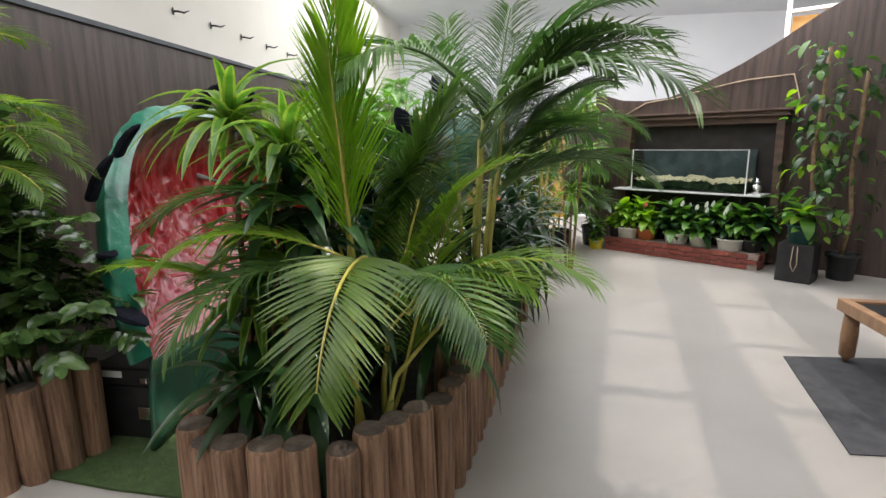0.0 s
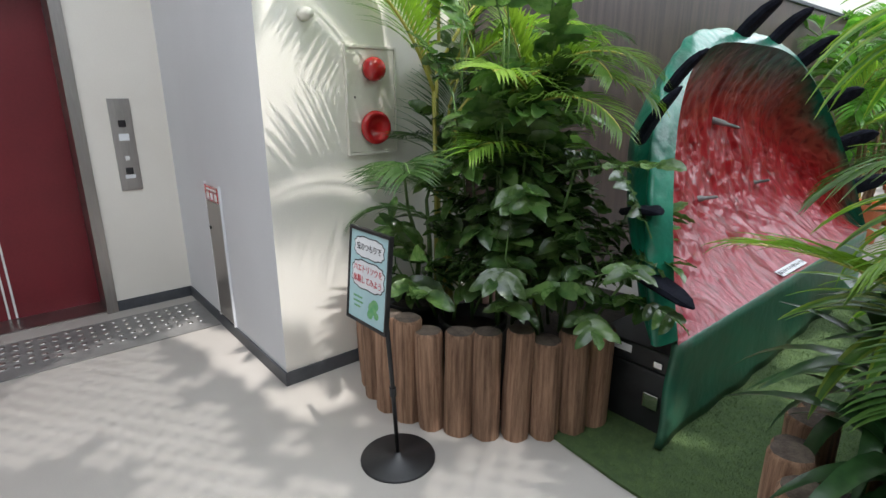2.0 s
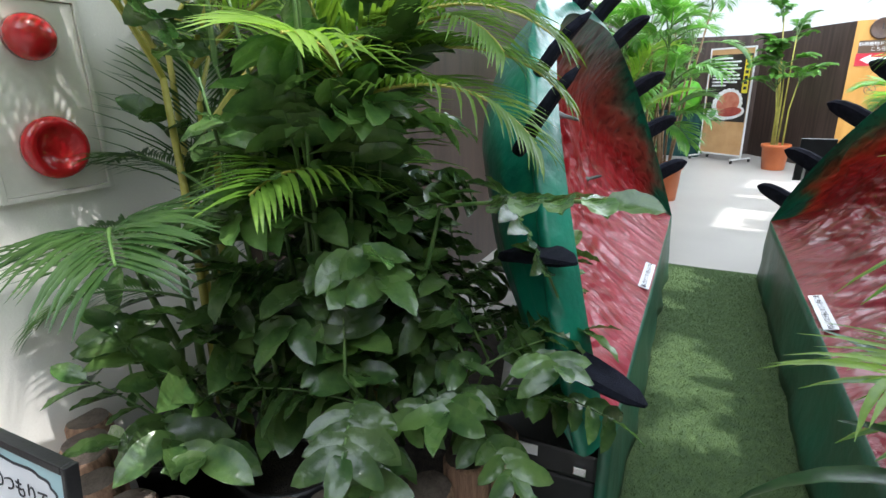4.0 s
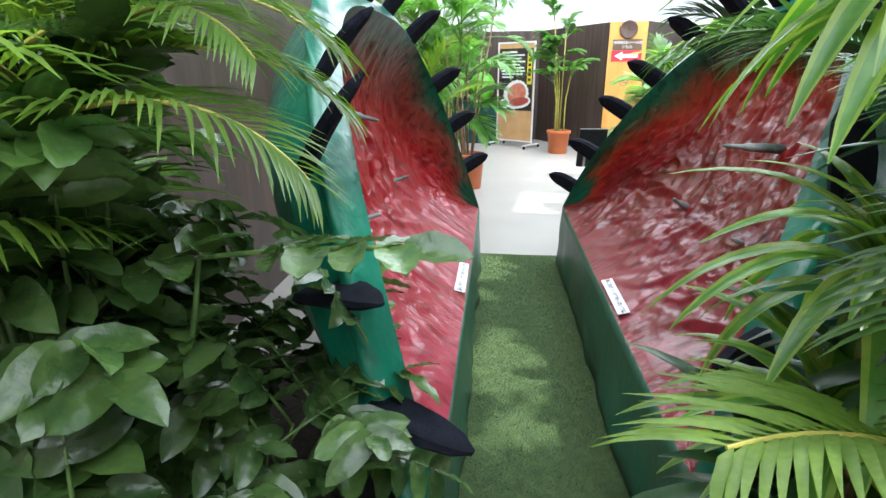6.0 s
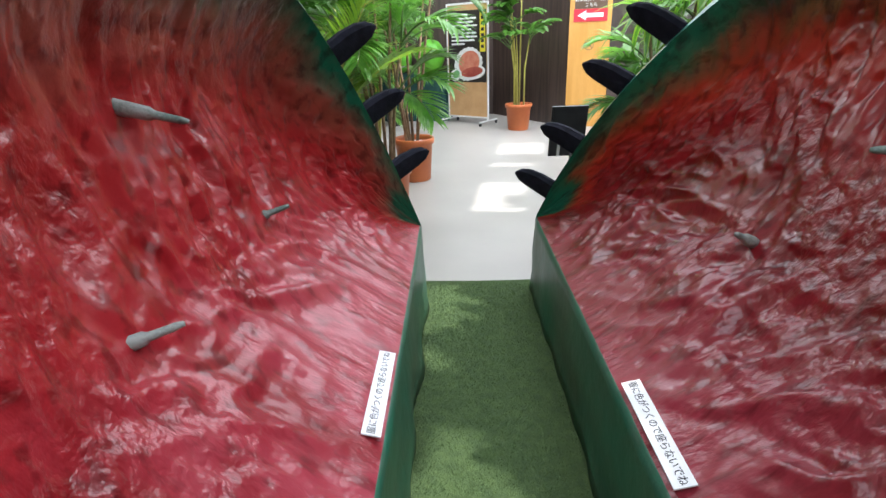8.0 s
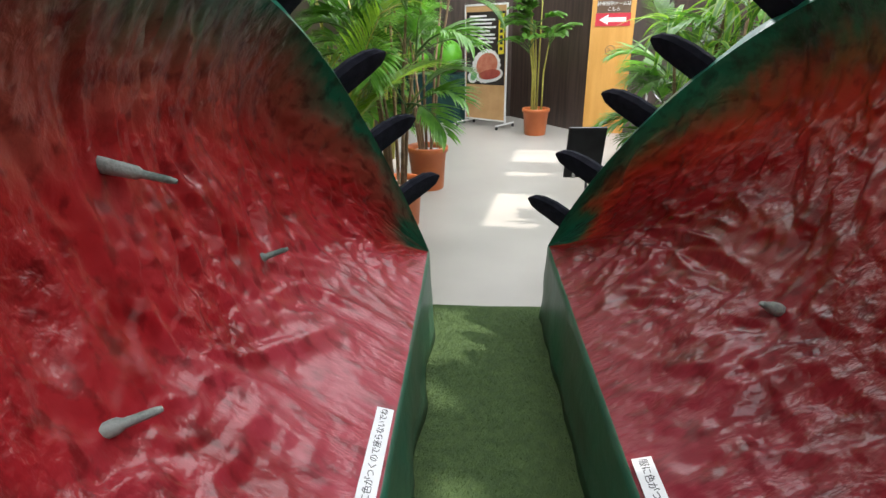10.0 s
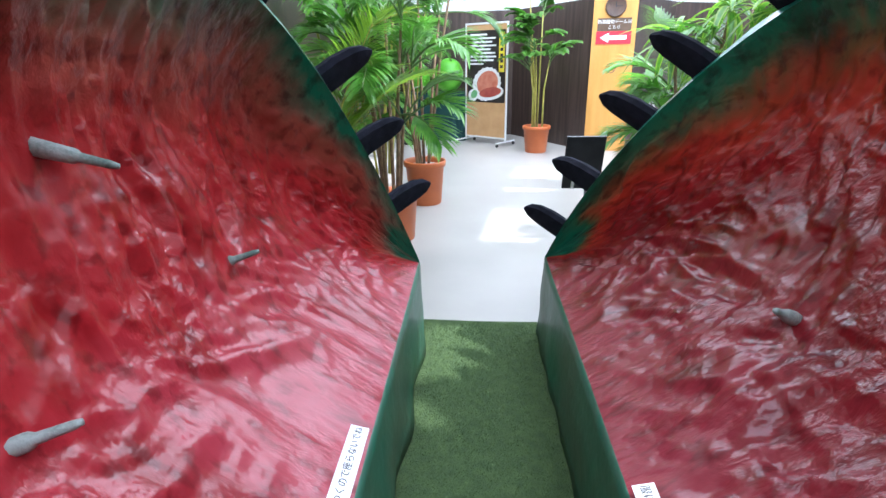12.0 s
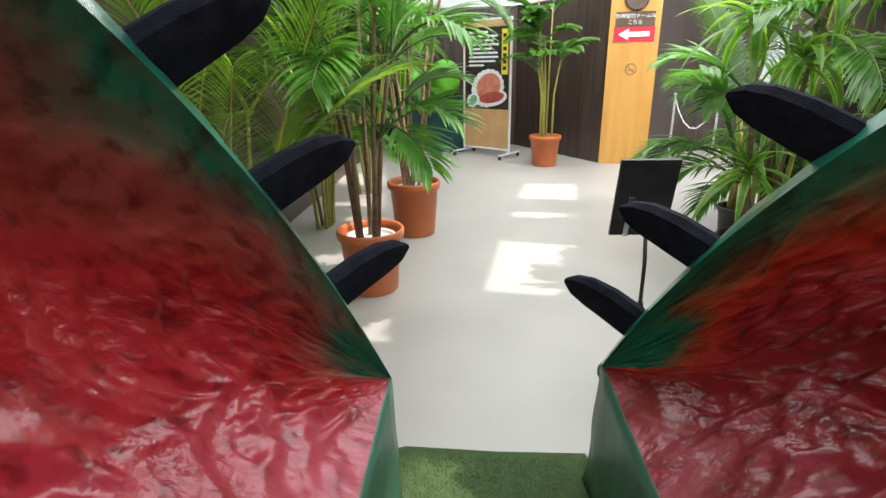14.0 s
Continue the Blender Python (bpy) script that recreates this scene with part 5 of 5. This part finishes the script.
for k in range(6):
    part("text_bar", boxes((0.295, 0.355, -0.0145, -0.0125, 1.28 + k * 0.09, 1.33 + k * 0.09)), INK, poster)


def blob(cx, cz, rx, rz, y, material, name, spin=0.0, jag=0.0):
    bm = bmesh.new()
    vs = []
    for k in range(40):
        a = 2 * math.pi * k / 40
        r = 1 + jag * (k % 2)
        x, z = rx * r * math.cos(a), rz * r * math.sin(a)
        vs.append(bm.verts.new((cx + x * math.cos(spin) - z * math.sin(spin), y, cz + x * math.sin(spin) + z * math.cos(spin))))
    f = bm.faces.new(vs)
    g = bmesh.ops.extrude_face_region(bm, geom=[f])
    bmesh.ops.translate(bm, vec=(0, 0.001, 0), verts=[v for v in g["geom"] if isinstance(v, bmesh.types.BMVert)])
    part(name, bm, material, poster)


PALERED = surf("pale_red_print", (0.55, 0.16, 0.10), (0.65, 0.26, 0.17), 9, 0.4, 0)
DEEPRED = surf("deep_red_print", (0.34, 0.06, 0.05), (0.45, 0.10, 0.07), 9, 0.4, 0)
blob(0.02, 1.02, 0.30, 0.26, -0.0125, INKWHITE, "picture_edge", 0.5, 0.06)
blob(0.10, 0.88, 0.28, 0.12, -0.0135, INKWHITE, "picture_edge", 0.15)
blob(-0.27, 0.83, 0.10, 0.10, -0.0145, INKWHITE, "picture_edge")
blob(0.04, 1.04, 0.23, 0.19, -0.0155, PALERED, "picture_trap", 0.5)
blob(0.10, 0.89, 0.23, 0.08, -0.0165, DEEPRED, "picture_trap", 0.15)
blob(-0.24, 0.85, 0.08, 0.06, -0.0175, INKGREEN, "picture_stem", 0.8)

table = thing("draped_table", pose(-0.25, 13.1, 0, 0, 0, -20), "table draped to the floor in dark green cloth", "table")
bm = bmesh.new()
rows = []
for z, out in ((0.86, 0.0), (0.84, 0.02), (0.4, 0.035), (0.0, 0.06)):
    row = []
    for k in range(96):
        a = 2 * math.pi * k / 96
        fx, fy = 0.62 * math.copysign(abs(math.cos(a)) ** 0.25, math.cos(a)), 0.33 * math.copysign(abs(math.sin(a)) ** 0.25, math.sin(a))
        w = out * (0.6 + 0.7 * math.sin(k * 1.1) + 0.3 * math.sin(k * 2.7))
        row.append(bm.verts.new((fx * (1 + w), fy * (1 + w), z)))
    rows.append(row)
for a, b in zip(rows, rows[1:]):
    for k in range(96):
        bm.faces.new((a[k], a[(k + 1) % 96], b[(k + 1) % 96], b[k])).smooth = True
bm.faces.new(rows[0])
part("cloth", bm, GREENCLOTH, table)
for k, (x, y, r) in enumerate(((0.30, -0.05, 0.27), (-0.32, 0.0, 0.24))):
    ball = thing("green_model", table.matrix_basis @ pose(x, y, 0.861), "rounded bright green plant model on the draped table", "plant model", "green models on the table")
    bm = bmesh.new()
    bmesh.ops.create_icosphere(bm, subdivisions=4, radius=r)
    for v in bm.verts:
        v.co *= 1 + 0.05 * noise.noise(v.co * 6)
        v.co.z = v.co.z * 1.1 + r * 1.08
    smooth(part("body", bm, GREENBALL, ball))

# rope barrier posts
for k, (x, y) in enumerate(((3.05, 11.15), (3.45, 10.75))):
    post = thing("barrier_post", Matrix.Translation((x, y, 0)), "slim white barrier post with a hanging chain", "barrier post", "chain barrier posts")
    smooth(part("base", lathe(bmesh.new(), [(0.13, 0), (0.13, 0.012), (0.02, 0.03)], 24), WHITEFRAME, post))
    smooth(part("pole", lathe(bmesh.new(), [(0.016, 0.02), (0.016, 0.9), (0.024, 0.91), (0.02, 0.94), (0.003, 0.95)], 14), WHITEFRAME, post))
chain = thing("barrier_chain", Matrix.Translation((3.05, 11.15, 0)), "white plastic chain hung between posts", "chain")
bm = bmesh.new()
for k in range(13):
    t0, t1 = k / 13, (k + 1) / 13
    f = lambda t: Vector((0.4 * t, -0.4 * t, 0.88 - 1.6 * t * (1 - t)))
    tube(bm, [f(t0), f((t0 + t1) / 2) + Vector((0, 0, 0.006 * (-1) ** k)), f(t1)], [0.006, 0.011, 0.006], 6)
part("links", bm, WHITEFRAME, chain)

# terracotta pots and their plants
for k, (x, y, r, h) in enumerate(((-1.10, 7.12, 0.205, 0.41), (-0.765, 8.27, 0.215, 0.46), (1.22, 11.17, 0.215, 0.42))):
    pot((x, y, 0), r, h, TERRACOTTA, "terracotta-coloured plastic pot on the floor")
    inner = thing("inner_pot", Matrix.Translation((x, y, h * 0.815)), "white inner nursery pot rim", "plant pot")
    smooth(part("rim", lathe(bmesh.new(), [(r * 0.62, 0.0), (r * 0.76, 0.03), (r * 0.72, 0.03), (r * 0.70, 0.005)], 28), WHITEFRAME, inner))
palm("bamboo_palm", (-1.10, 7.12, 0.34), "bamboo palm with drooping leaflets in a terracotta pot", FAR_FRONDS, 5, 61, 7, (0.5, 1.7), 0.13, "potted palms", cane_mat=STEM_BROWN)
palm("bamboo_palm", (-0.765, 8.27, 0.38), "bamboo palm with drooping leaflets in a terracotta pot", FAR_FRONDS, 4, 62, 7, (0.7, 1.9), 0.16, "potted palms", cane_mat=STEM_BROWN)
palm("feather_plant", (1.22, 11.17, 0.34), "slender upright plant with fine leaves in a terracotta pot", SMALL_FRONDS, 7, 63, 7, (0.9, 2.2), 0.07)
palm("bamboo_palm", (-1.75, 6.75, 0.0), "bamboo palm with feathery fronds by the panelling", PALM_FRONDS, 3, 64, 5, (0.5, 1.5), 0.15)
palm("bamboo_palm", (-1.55, 8.6, 0.0), "bushy bamboo palm by the panelling", FAR_FRONDS, 6, 65, 8, (0.6, 2.1), 0.15)
palm("bamboo_palm", (-1.2, 9.8, 0.0), "tall bushy palm by the panelling", FAR_FRONDS, 6, 66, 8, (1.0, 2.4), 0.14)
palm("bamboo_palm", (-0.75, 12.4, 0.2), "bushy palm beside the draped table", FAR_FRONDS, 6, 67, 6, (0.9, 2.2), 0.14)
pot((-0.75, 12.4, 0), 0.17, 0.25, BLACKPLASTIC, "black plastic nursery pot on the floor")
pot((1.2, 6.75, 0), 0.2, 0.36, BLACKPLASTIC, "black plastic plant pot behind the lobe")
dracaena((1.2, 6.75, 0.28), "potted dracaena with pale-edged strap leaves", [(-0.1, 0.0, 0.45), (0.1, 0.1, 0.75), (0.02, -0.1, 1.05), (-0.15, 0.1, 1.25), (0.16, -0.05, 1.45)], STRIPED, 71, 22, tilt=(-35, 50))
dracaena((1.6, 6.3, 0.0), "tall dracaena with bright green leaves", [(0.0, 0.0, 0.9), (0.15, 0.1, 1.3), (-0.15, 0.05, 1.7), (0.1, -0.15, 1.95)], STRIPED, 72, 24, tilt=(-35, 60))
pot((1.82, 7.75, 0), 0.17, 0.26, BLACKPLASTIC, "dark plant pot on the floor beside the brick planter")
palm("bamboo_palm", (1.45, 7.0, 0.0), "leafy palm standing behind the potted dracaena", FAR_FRONDS, 4, 81, 6, (0.5, 1.6), 0.14)
palm("bamboo_palm", (1.82, 7.75, 0.2), "bushy potted palm beside the brick planter", SHADED_FRONDS, 3, 73, 6, (0.15, 1.3), 0.1)


# the dark display wall with the fish tank, set across the corner
D = Vector((0.6816, -0.7317, 0))
ARCH = Matrix.Translation((2.414, 7.49, 0)) @ Matrix.Rotation(math.atan2(D.y, D.x), 4, "Z")    # x along the wall, y behind it

bm = bmesh.new()
profile = [(-0.62, 2.30), (-0.45, 2.22), (-0.2, 2.14), (0.15, 2.11), (0.5, 2.13), (0.8, 2.22), (1.1, 2.34), (1.42, 2.49), (1.75, 2.67), (2.2, 2.95), (2.75, 3.24), (3.4, 3.46), (4.3, 3.5)]
fr, bk = [], []
for x, z in profile:
    fr.append((bm.verts.new((x, 0.62, 0)), bm.verts.new((x, 0.62, z))))
    bk.append((bm.verts.new((x, 0.70, 0)), bm.verts.new((x, 0.70, z))))
for (a, b), (c, d), (e, f), (g, h) in zip(fr, fr[1:], bk, bk[1:]):
    bm.faces.new((a, c, d, b))
    bm.faces.new((g, e, f, h))
    bm.faces.new((b, d, h, f))
bm.faces.new((fr[0][0], fr[0][1], bk[0][1], bk[0][0]))
setting("display_wall", bm, BROWNWOOD, "dark brown display wall with a swept curved top", "wall panelling", ARCH)

cab = thing("tank_surround", ARCH, "aged dark timber surround with a moulded cornice", "cabinet")
part("cornice", boxes((-0.12, 2.07, 0.36, 0.61, 1.82, 1.845), (-0.09, 2.05, 0.38, 0.61, 1.845, 1.88), (-0.15, 2.10, 0.34, 0.61, 1.88, 1.905), (-0.05, 2.02, 0.42, 0.61, 1.74, 1.82), bevel=0.006), AGEDWOOD, cab)
part("upright", boxes((-0.07, 0.02, 0.42, 0.61, 0.0, 1.74), m=pose(0, 0, 0, 0, 2.5, 0), bevel=0.006), AGEDWOOD, cab)
part("upright", boxes((1.96, 2.05, 0.42, 0.61, 0.0, 1.74), m=pose(0.0, 0, 0, 0, -1.2, 0), bevel=0.006), AGEDWOOD, cab)
part("back_panel", boxes((0.02, 1.96, 0.585, 0.612, 0.0, 1.75)), surf("blackened_board", (0.012, 0.009, 0.008), (0.03, 0.022, 0.019), 5, 0.5, 0.1), cab)
part("shelf", boxes((-0.02, 1.90, 0.20, 0.58, 0.86, 0.885), bevel=0.003), WHITEFRAME, cab, "pale shelf under the tank")
for x in (0.25, 1.6):
    part("leg", boxes((x, x + 0.04, 0.4, 0.44, 0.0, 0.86)), BLACKPLASTIC, cab)

tank = thing("fish_tank", ARCH @ pose(0.98, 0.38, 0.885), "long glass fish tank with pale gravel and green growth", "fish tank")
W2, DP, HT = 0.74, 0.16, 0.54
part("glass_front", boxes((-W2, W2, -DP, -DP + 0.006, 0.008, HT)), GLASS, tank, "clear glass front")
part("glass_side", boxes((-W2, -W2 + 0.006, -DP + 0.007, DP, 0.008, HT)), GLASS, tank)
part("glass_side", boxes((W2 - 0.006, W2, -DP + 0.007, DP, 0.008, HT)), GLASS, tank)
part("back_film", boxes((-W2, W2, DP + 0.001, DP + 0.006, 0.008, HT)), DARKWATER, tank, "murky dark blue back")
part("base", boxes((-W2, W2, -DP, DP, 0.0, 0.007)), BLACKPLASTIC, tank)
part("edge_trim", boxes((-W2 - 0.004, -W2 + 0.01, -DP - 0.006, -DP, 0, HT), (W2 - 0.01, W2 + 0.004, -DP - 0.006, -DP, 0, HT), (-W2, W2, -DP - 0.006, -DP, HT - 0.008, HT)), WHITEFRAME, tank)
bm = bmesh.new()
bmesh.ops.create_grid(bm, x_segments=60, y_segments=14, size=1)
for v in bm.verts:
    v.co = Vector((v.co.x * (W2 - 0.012), v.co.y * (DP - 0.012), 0.15 + 0.05 * noise.noise(Vector((v.co.x * 4, v.co.y * 1.5, 0))) + 0.04 * noise.noise(Vector((v.co.x * 11, v.co.y * 4, 2))) + 0.02 * v.co.y))
part("gravel", bm, GRAVEL, tank, "pale yellow gravel")
bm = bmesh.new()
rnd = random.Random(12)
for k in range(220):
    x, y = rnd.uniform(-W2 + 0.02, W2 - 0.02), rnd.uniform(-DP + 0.015, -DP + 0.06)
    blade(bm, (x, y, 0.01), Vector((rnd.gauss(0, 0.4), rnd.gauss(0, 0.15), 1)), Vector((0, -1, 0)), rnd.uniform(0.07, 0.17), 0.02, 0.3, 3)
part("water_weed", bm, LEAF_STRAP, tank, "dark green water weed")

jar = thing("glass_jar", ARCH @ pose(1.80, 0.36, 0.886), "small lidded glass jar on the shelf", "jar")
smooth(part("body", lathe(bmesh.new(), [(0.055, 0), (0.06, 0.02), (0.06, 0.10), (0.03, 0.13)], 20), CHROME, jar))
smooth(part("lid", lathe(bmesh.new(), [(0.035, 0.131), (0.04, 0.15), (0.015, 0.17), (0.018, 0.19), (0.003, 0.2)], 20), CHROME, jar))

# low brick planter
planter = thing("brick_planter", ARCH, "low red brick planter in front of the tank", "planter")
part("core", boxes((0.012, 1.985, 0.012, 0.32, 0.0, 0.19)), MORTAR, planter)
BRICKS = mesh_of("brick", boxes((0, 0.2, 0, 0.05, 0, 0.055), bevel=0.004), BRICK)
HALF = mesh_of("brick", boxes((0, 0.095, 0, 0.05, 0, 0.055), bevel=0.004), BRICK)
for row in range(3):
    x = 0.0
    z = 0.004 + row * 0.0655
    if row % 2:
        link_mesh("brick", HALF, planter, "", pose(0, -0.002, z))
        x = 0.105
    while x + 0.2 <= 2.005:
        link_mesh("brick", BRICKS, planter, "", pose(x, -0.002 - 0.002 * random.random(), z))
        x += 0.21
    link_mesh("brick", BRICKS, planter, "", pose(1.998, 0.05, z, 0, 0, 90))
    link_mesh("brick", BRICKS, planter, "", pose(0.05, 0.05, z, 0, 0, 90))


def lily(x, y, z, label, leaves, seed, flowers, r=0.13, material=OFFWHITE, scale=(1.1, 1.75)):
    m = ARCH @ pose(x, y, z)
    pot(tuple(m.translation), r, 0.15, material, "round pale plant pot on the brick planter")
    ob = thing("leafy_plant", Matrix.Translation(m.translation + Vector((0, 0, 0.12))), label, "plant", "potted plants below the tank")
    rnd = random.Random(seed)
    for k in range(4):
        rosette(ob, (rnd.uniform(-0.12, 0.12), rnd.uniform(-0.1, 0.1), 0.04 + 0.07 * k), leaves, 24, rnd, (-15, 65), scale)
    for k in range(flowers):
        a = rnd.uniform(0, 6.28)
        p = Vector((0.12 * math.cos(a), 0.12 * math.sin(a), rnd.uniform(0.3, 0.4)))
        st = part("flower_stalk", tube(bmesh.new(), [(0, 0, 0), p * 0.6, p], 0.004, 5), STEM_GREEN, ob)
        bm = bmesh.new()
        blade(bm, p, Vector((0.2, -0.2, 1)), Vector((0, -1, 0.2)), 0.09, 0.05, 0.2, 4, 0.5)
        part("spathe", bm, FLOWER_WHITE if material is not TERRACOTTA else FLOWER_PINK, st)
    return ob


lily(0.25, 0.17, 0.19, "lime green leafy plant in a pale pot", LIMEY, 1, 0, 0.16, OFFWHITE)
lily(0.52, 0.2, 0.19, "bright lime plant spilling over the bricks", LIMEY, 2, 2, 0.14, TERRACOTTA, (1.3, 2.0))
lily(0.95, 0.17, 0.19, "peace lily with white flowers in a pale pot", LILY, 3, 4, 0.17)
lily(1.25, 0.2, 0.19, "peace lily with white flowers in a pale pot", LILY, 4, 4, 0.15)
lily(1.62, 0.17, 0.19, "peace lily with pale leaves in a round pot", LILY, 5, 5, 0.17)
lily(1.85, 0.22, 0.19, "small dark-leaved plant in a pot", LILY, 6, 1, 0.12, BLACKPLASTIC)
lily(-0.12, -0.05, 0.0, "small green plant in a yellow pot on the floor", LILY, 7, 0, 0.11, YELLOW, (0.6, 0.95))
lily(0.10, 0.12, 0.19, "green trailing plant at the planter's end", LIMEY, 8, 0, 0.1, BLACKPLASTIC, (0.7, 1.1))


# climbers on poles at both ends of the display wall
def climber(place, label, height, seed, leaves, count, spread=0.16):
    rnd = random.Random(seed)
    pot(place, 0.16, 0.30, BLACKPLASTIC, "dark plant pot on the floor beside the wall")
    ob = thing("climbing_plant", Matrix.Translation((place[0], place[1], 0.25)), label, "plant")
    pts = [(0.02 * math.sin(k), 0.02 * math.cos(k * 1.7), height * k / 8) for k in range(9)]
    smooth(part("pole", tube(bmesh.new(), pts, 0.022, 8), STEM_BROWN, ob))
    for k in range(count):
        z = height * rnd.uniform(0.1, 1.05)
        a = rnd.uniform(0, 360)
        r = spread * rnd.uniform(0.2, 1.2)
        p = Vector((math.cos(radians(a)) * r, math.sin(radians(a)) * r, z))
        link_mesh("leaf", leaves[rnd.randrange(len(leaves))], ob, "", Matrix.Translation(p) @ pose(0, 0, 0, rnd.uniform(-30, 30), rnd.uniform(-10, 60), a) @ Matrix.Scale(rnd.uniform(0.45, 0.95), 4))
    return ob


m = ARCH @ Vector((-0.33, 0.18, 0))
climber((m.x, m.y, 0), "climbing plant with sparse hanging leaves on a pole", 1.6, 3, OVAL_DARK, 70)
m = ARCH @ Vector((2.42, 0.10, 0))
climber((m.x, m.y, 0), "tall climber with large glossy leaves on a pole", 2.25, 5, OVAL_DARK + OVAL_DARK[:2] + OVAL[:2], 150, 0.3)
m = ARCH @ Vector((2.75, 0.25, 0))
climber((m.x, m.y, 0), "tall dense climber against the dark wall", 2.0, 6, OVAL_DARK, 120, 0.32)
stool = thing("black_plant_stand", ARCH @ pose(2.42, -0.12, 0), "black cube plant stand with a hanging cord", "plant stand")
part("body", boxes((-0.17, 0.17, -0.17, 0.17, 0.0, 0.42), bevel=0.006), BLACKPLASTIC, stool)
smooth(part("cord", tube(bmesh.new(), [(-0.02, -0.175, 0.40), (-0.03, -0.18, 0.2), (0.0, -0.18, 0.12), (0.03, -0.18, 0.2), (0.02, -0.175, 0.40)], 0.006, 6), WIRE, stool))
pot(tuple(stool.matrix_basis @ Vector((0, 0, 0.42))), 0.14, 0.2, GREENCLOTH, "dark teal plant pot on the black stand")
ob = thing("broad_leaf_plant", Matrix.Translation(stool.matrix_basis @ Vector((0, 0, 0.58))), "broad-leaved plant in a teal pot", "plant")
rosette(ob, (0, 0, 0.1), OVAL, 16, random.Random(8), (-20, 60), (1.0, 1.6))
smooth(tagged(part("light_cord", tube(bmesh.new(), [ARCH @ Vector(p) for p in ((-0.1, 0.60, 1.93), (0.2, 0.60, 2.08), (0.6, 0.60, 2.12), (1.1, 0.60, 2.22), (1.5, 0.60, 2.28), (2.0, 0.60, 2.30), (2.1, 0.55, 2.0), (2.12, 0.45, 1.8))], 0.009, 6), WIRE), "thin pale cord draped along the display wall", "cord"))

# bench
bench = thing("bench", pose(2.86, 3.42, 0, 0, 0, -12), "low varnished wooden bench with turned legs", "bench")
part("rail", boxes((-0.10, -0.03, -1.15, 0.05, 0.36, 0.44), bevel=0.008), BENCHWOOD, bench)
part("rail", boxes((-0.03, 1.25, -0.02, 0.05, 0.36, 0.44), bevel=0.008), BENCHWOOD, bench)
part("seat", boxes((-0.03, 1.25, -1.15, -0.02, 0.38, 0.425), bevel=0.01), BLACKPLASTIC, bench, "dark padded seat")
for x, y in ((-0.03, -0.02), (-0.03, -1.0), (1.1, -0.02)):
    smooth(part("leg", lathe(bmesh.new(), [(0.02, 0.0), (0.025, 0.03), (0.048, 0.05), (0.052, 0.2), (0.045, 0.36)], 18, (x, y, 0)), BENCHWOOD, bench))

# a window high in the corner and a pale curved wall behind the display
window = thing("window_1", pose(6.1, 8.3, 3.05, 0, 0, -40), "tall window with a white frame and orange facade outside", "window", "", "structure")
part("frame", boxes((-0.75, -0.68, -0.05, 0.05, -0.8, 1.2), (0.68, 0.75, -0.05, 0.05, -0.8, 1.2), (-0.03, 0.03, -0.05, 0.05, -0.8, 1.2), (-0.68, 0.68, -0.05, 0.05, 1.13, 1.2), (-0.68, 0.68, -0.05, 0.05, 0.45, 0.5), (-0.68, 0.68, -0.05, 0.05, -0.8, -0.73), bevel=0.006), WHITEFRAME, window)
part("facade", boxes((-0.7, 0.7, 0.3, 0.34, -0.8, 0.45)), ORANGEPANEL, window, "orange facade beyond the pane")

# dark sheet that paints the bench's shadow on the floor
shadow_sheet = thing("bench_shadow_sheet", Matrix.Translation((2.72, 2.86, 0)), "dark grey sheet standing in for the bench shadow", "mat")
bm = bmesh.new()
lo, hi = [], []
for x, y in ((-0.27, 0.64), (-0.72, -0.56), (0.5, -0.7), (0.6, 0.56)):
    lo.append(bm.verts.new((x, y, 0.001)))
    hi.append(bm.verts.new((x, y, 0.008)))
bm.faces.new(hi[::-1])
for k in range(4):
    bm.faces.new((lo[k], lo[(k + 1) % 4], hi[(k + 1) % 4], hi[k]))
bmesh.ops.recalc_face_normals(bm, faces=bm.faces)
part("mat", bm, surf("dark_grey_shadow", (0.05, 0.05, 0.055), (0.08, 0.08, 0.085), 12, 0.9, 0.5, 200), shadow_sheet)
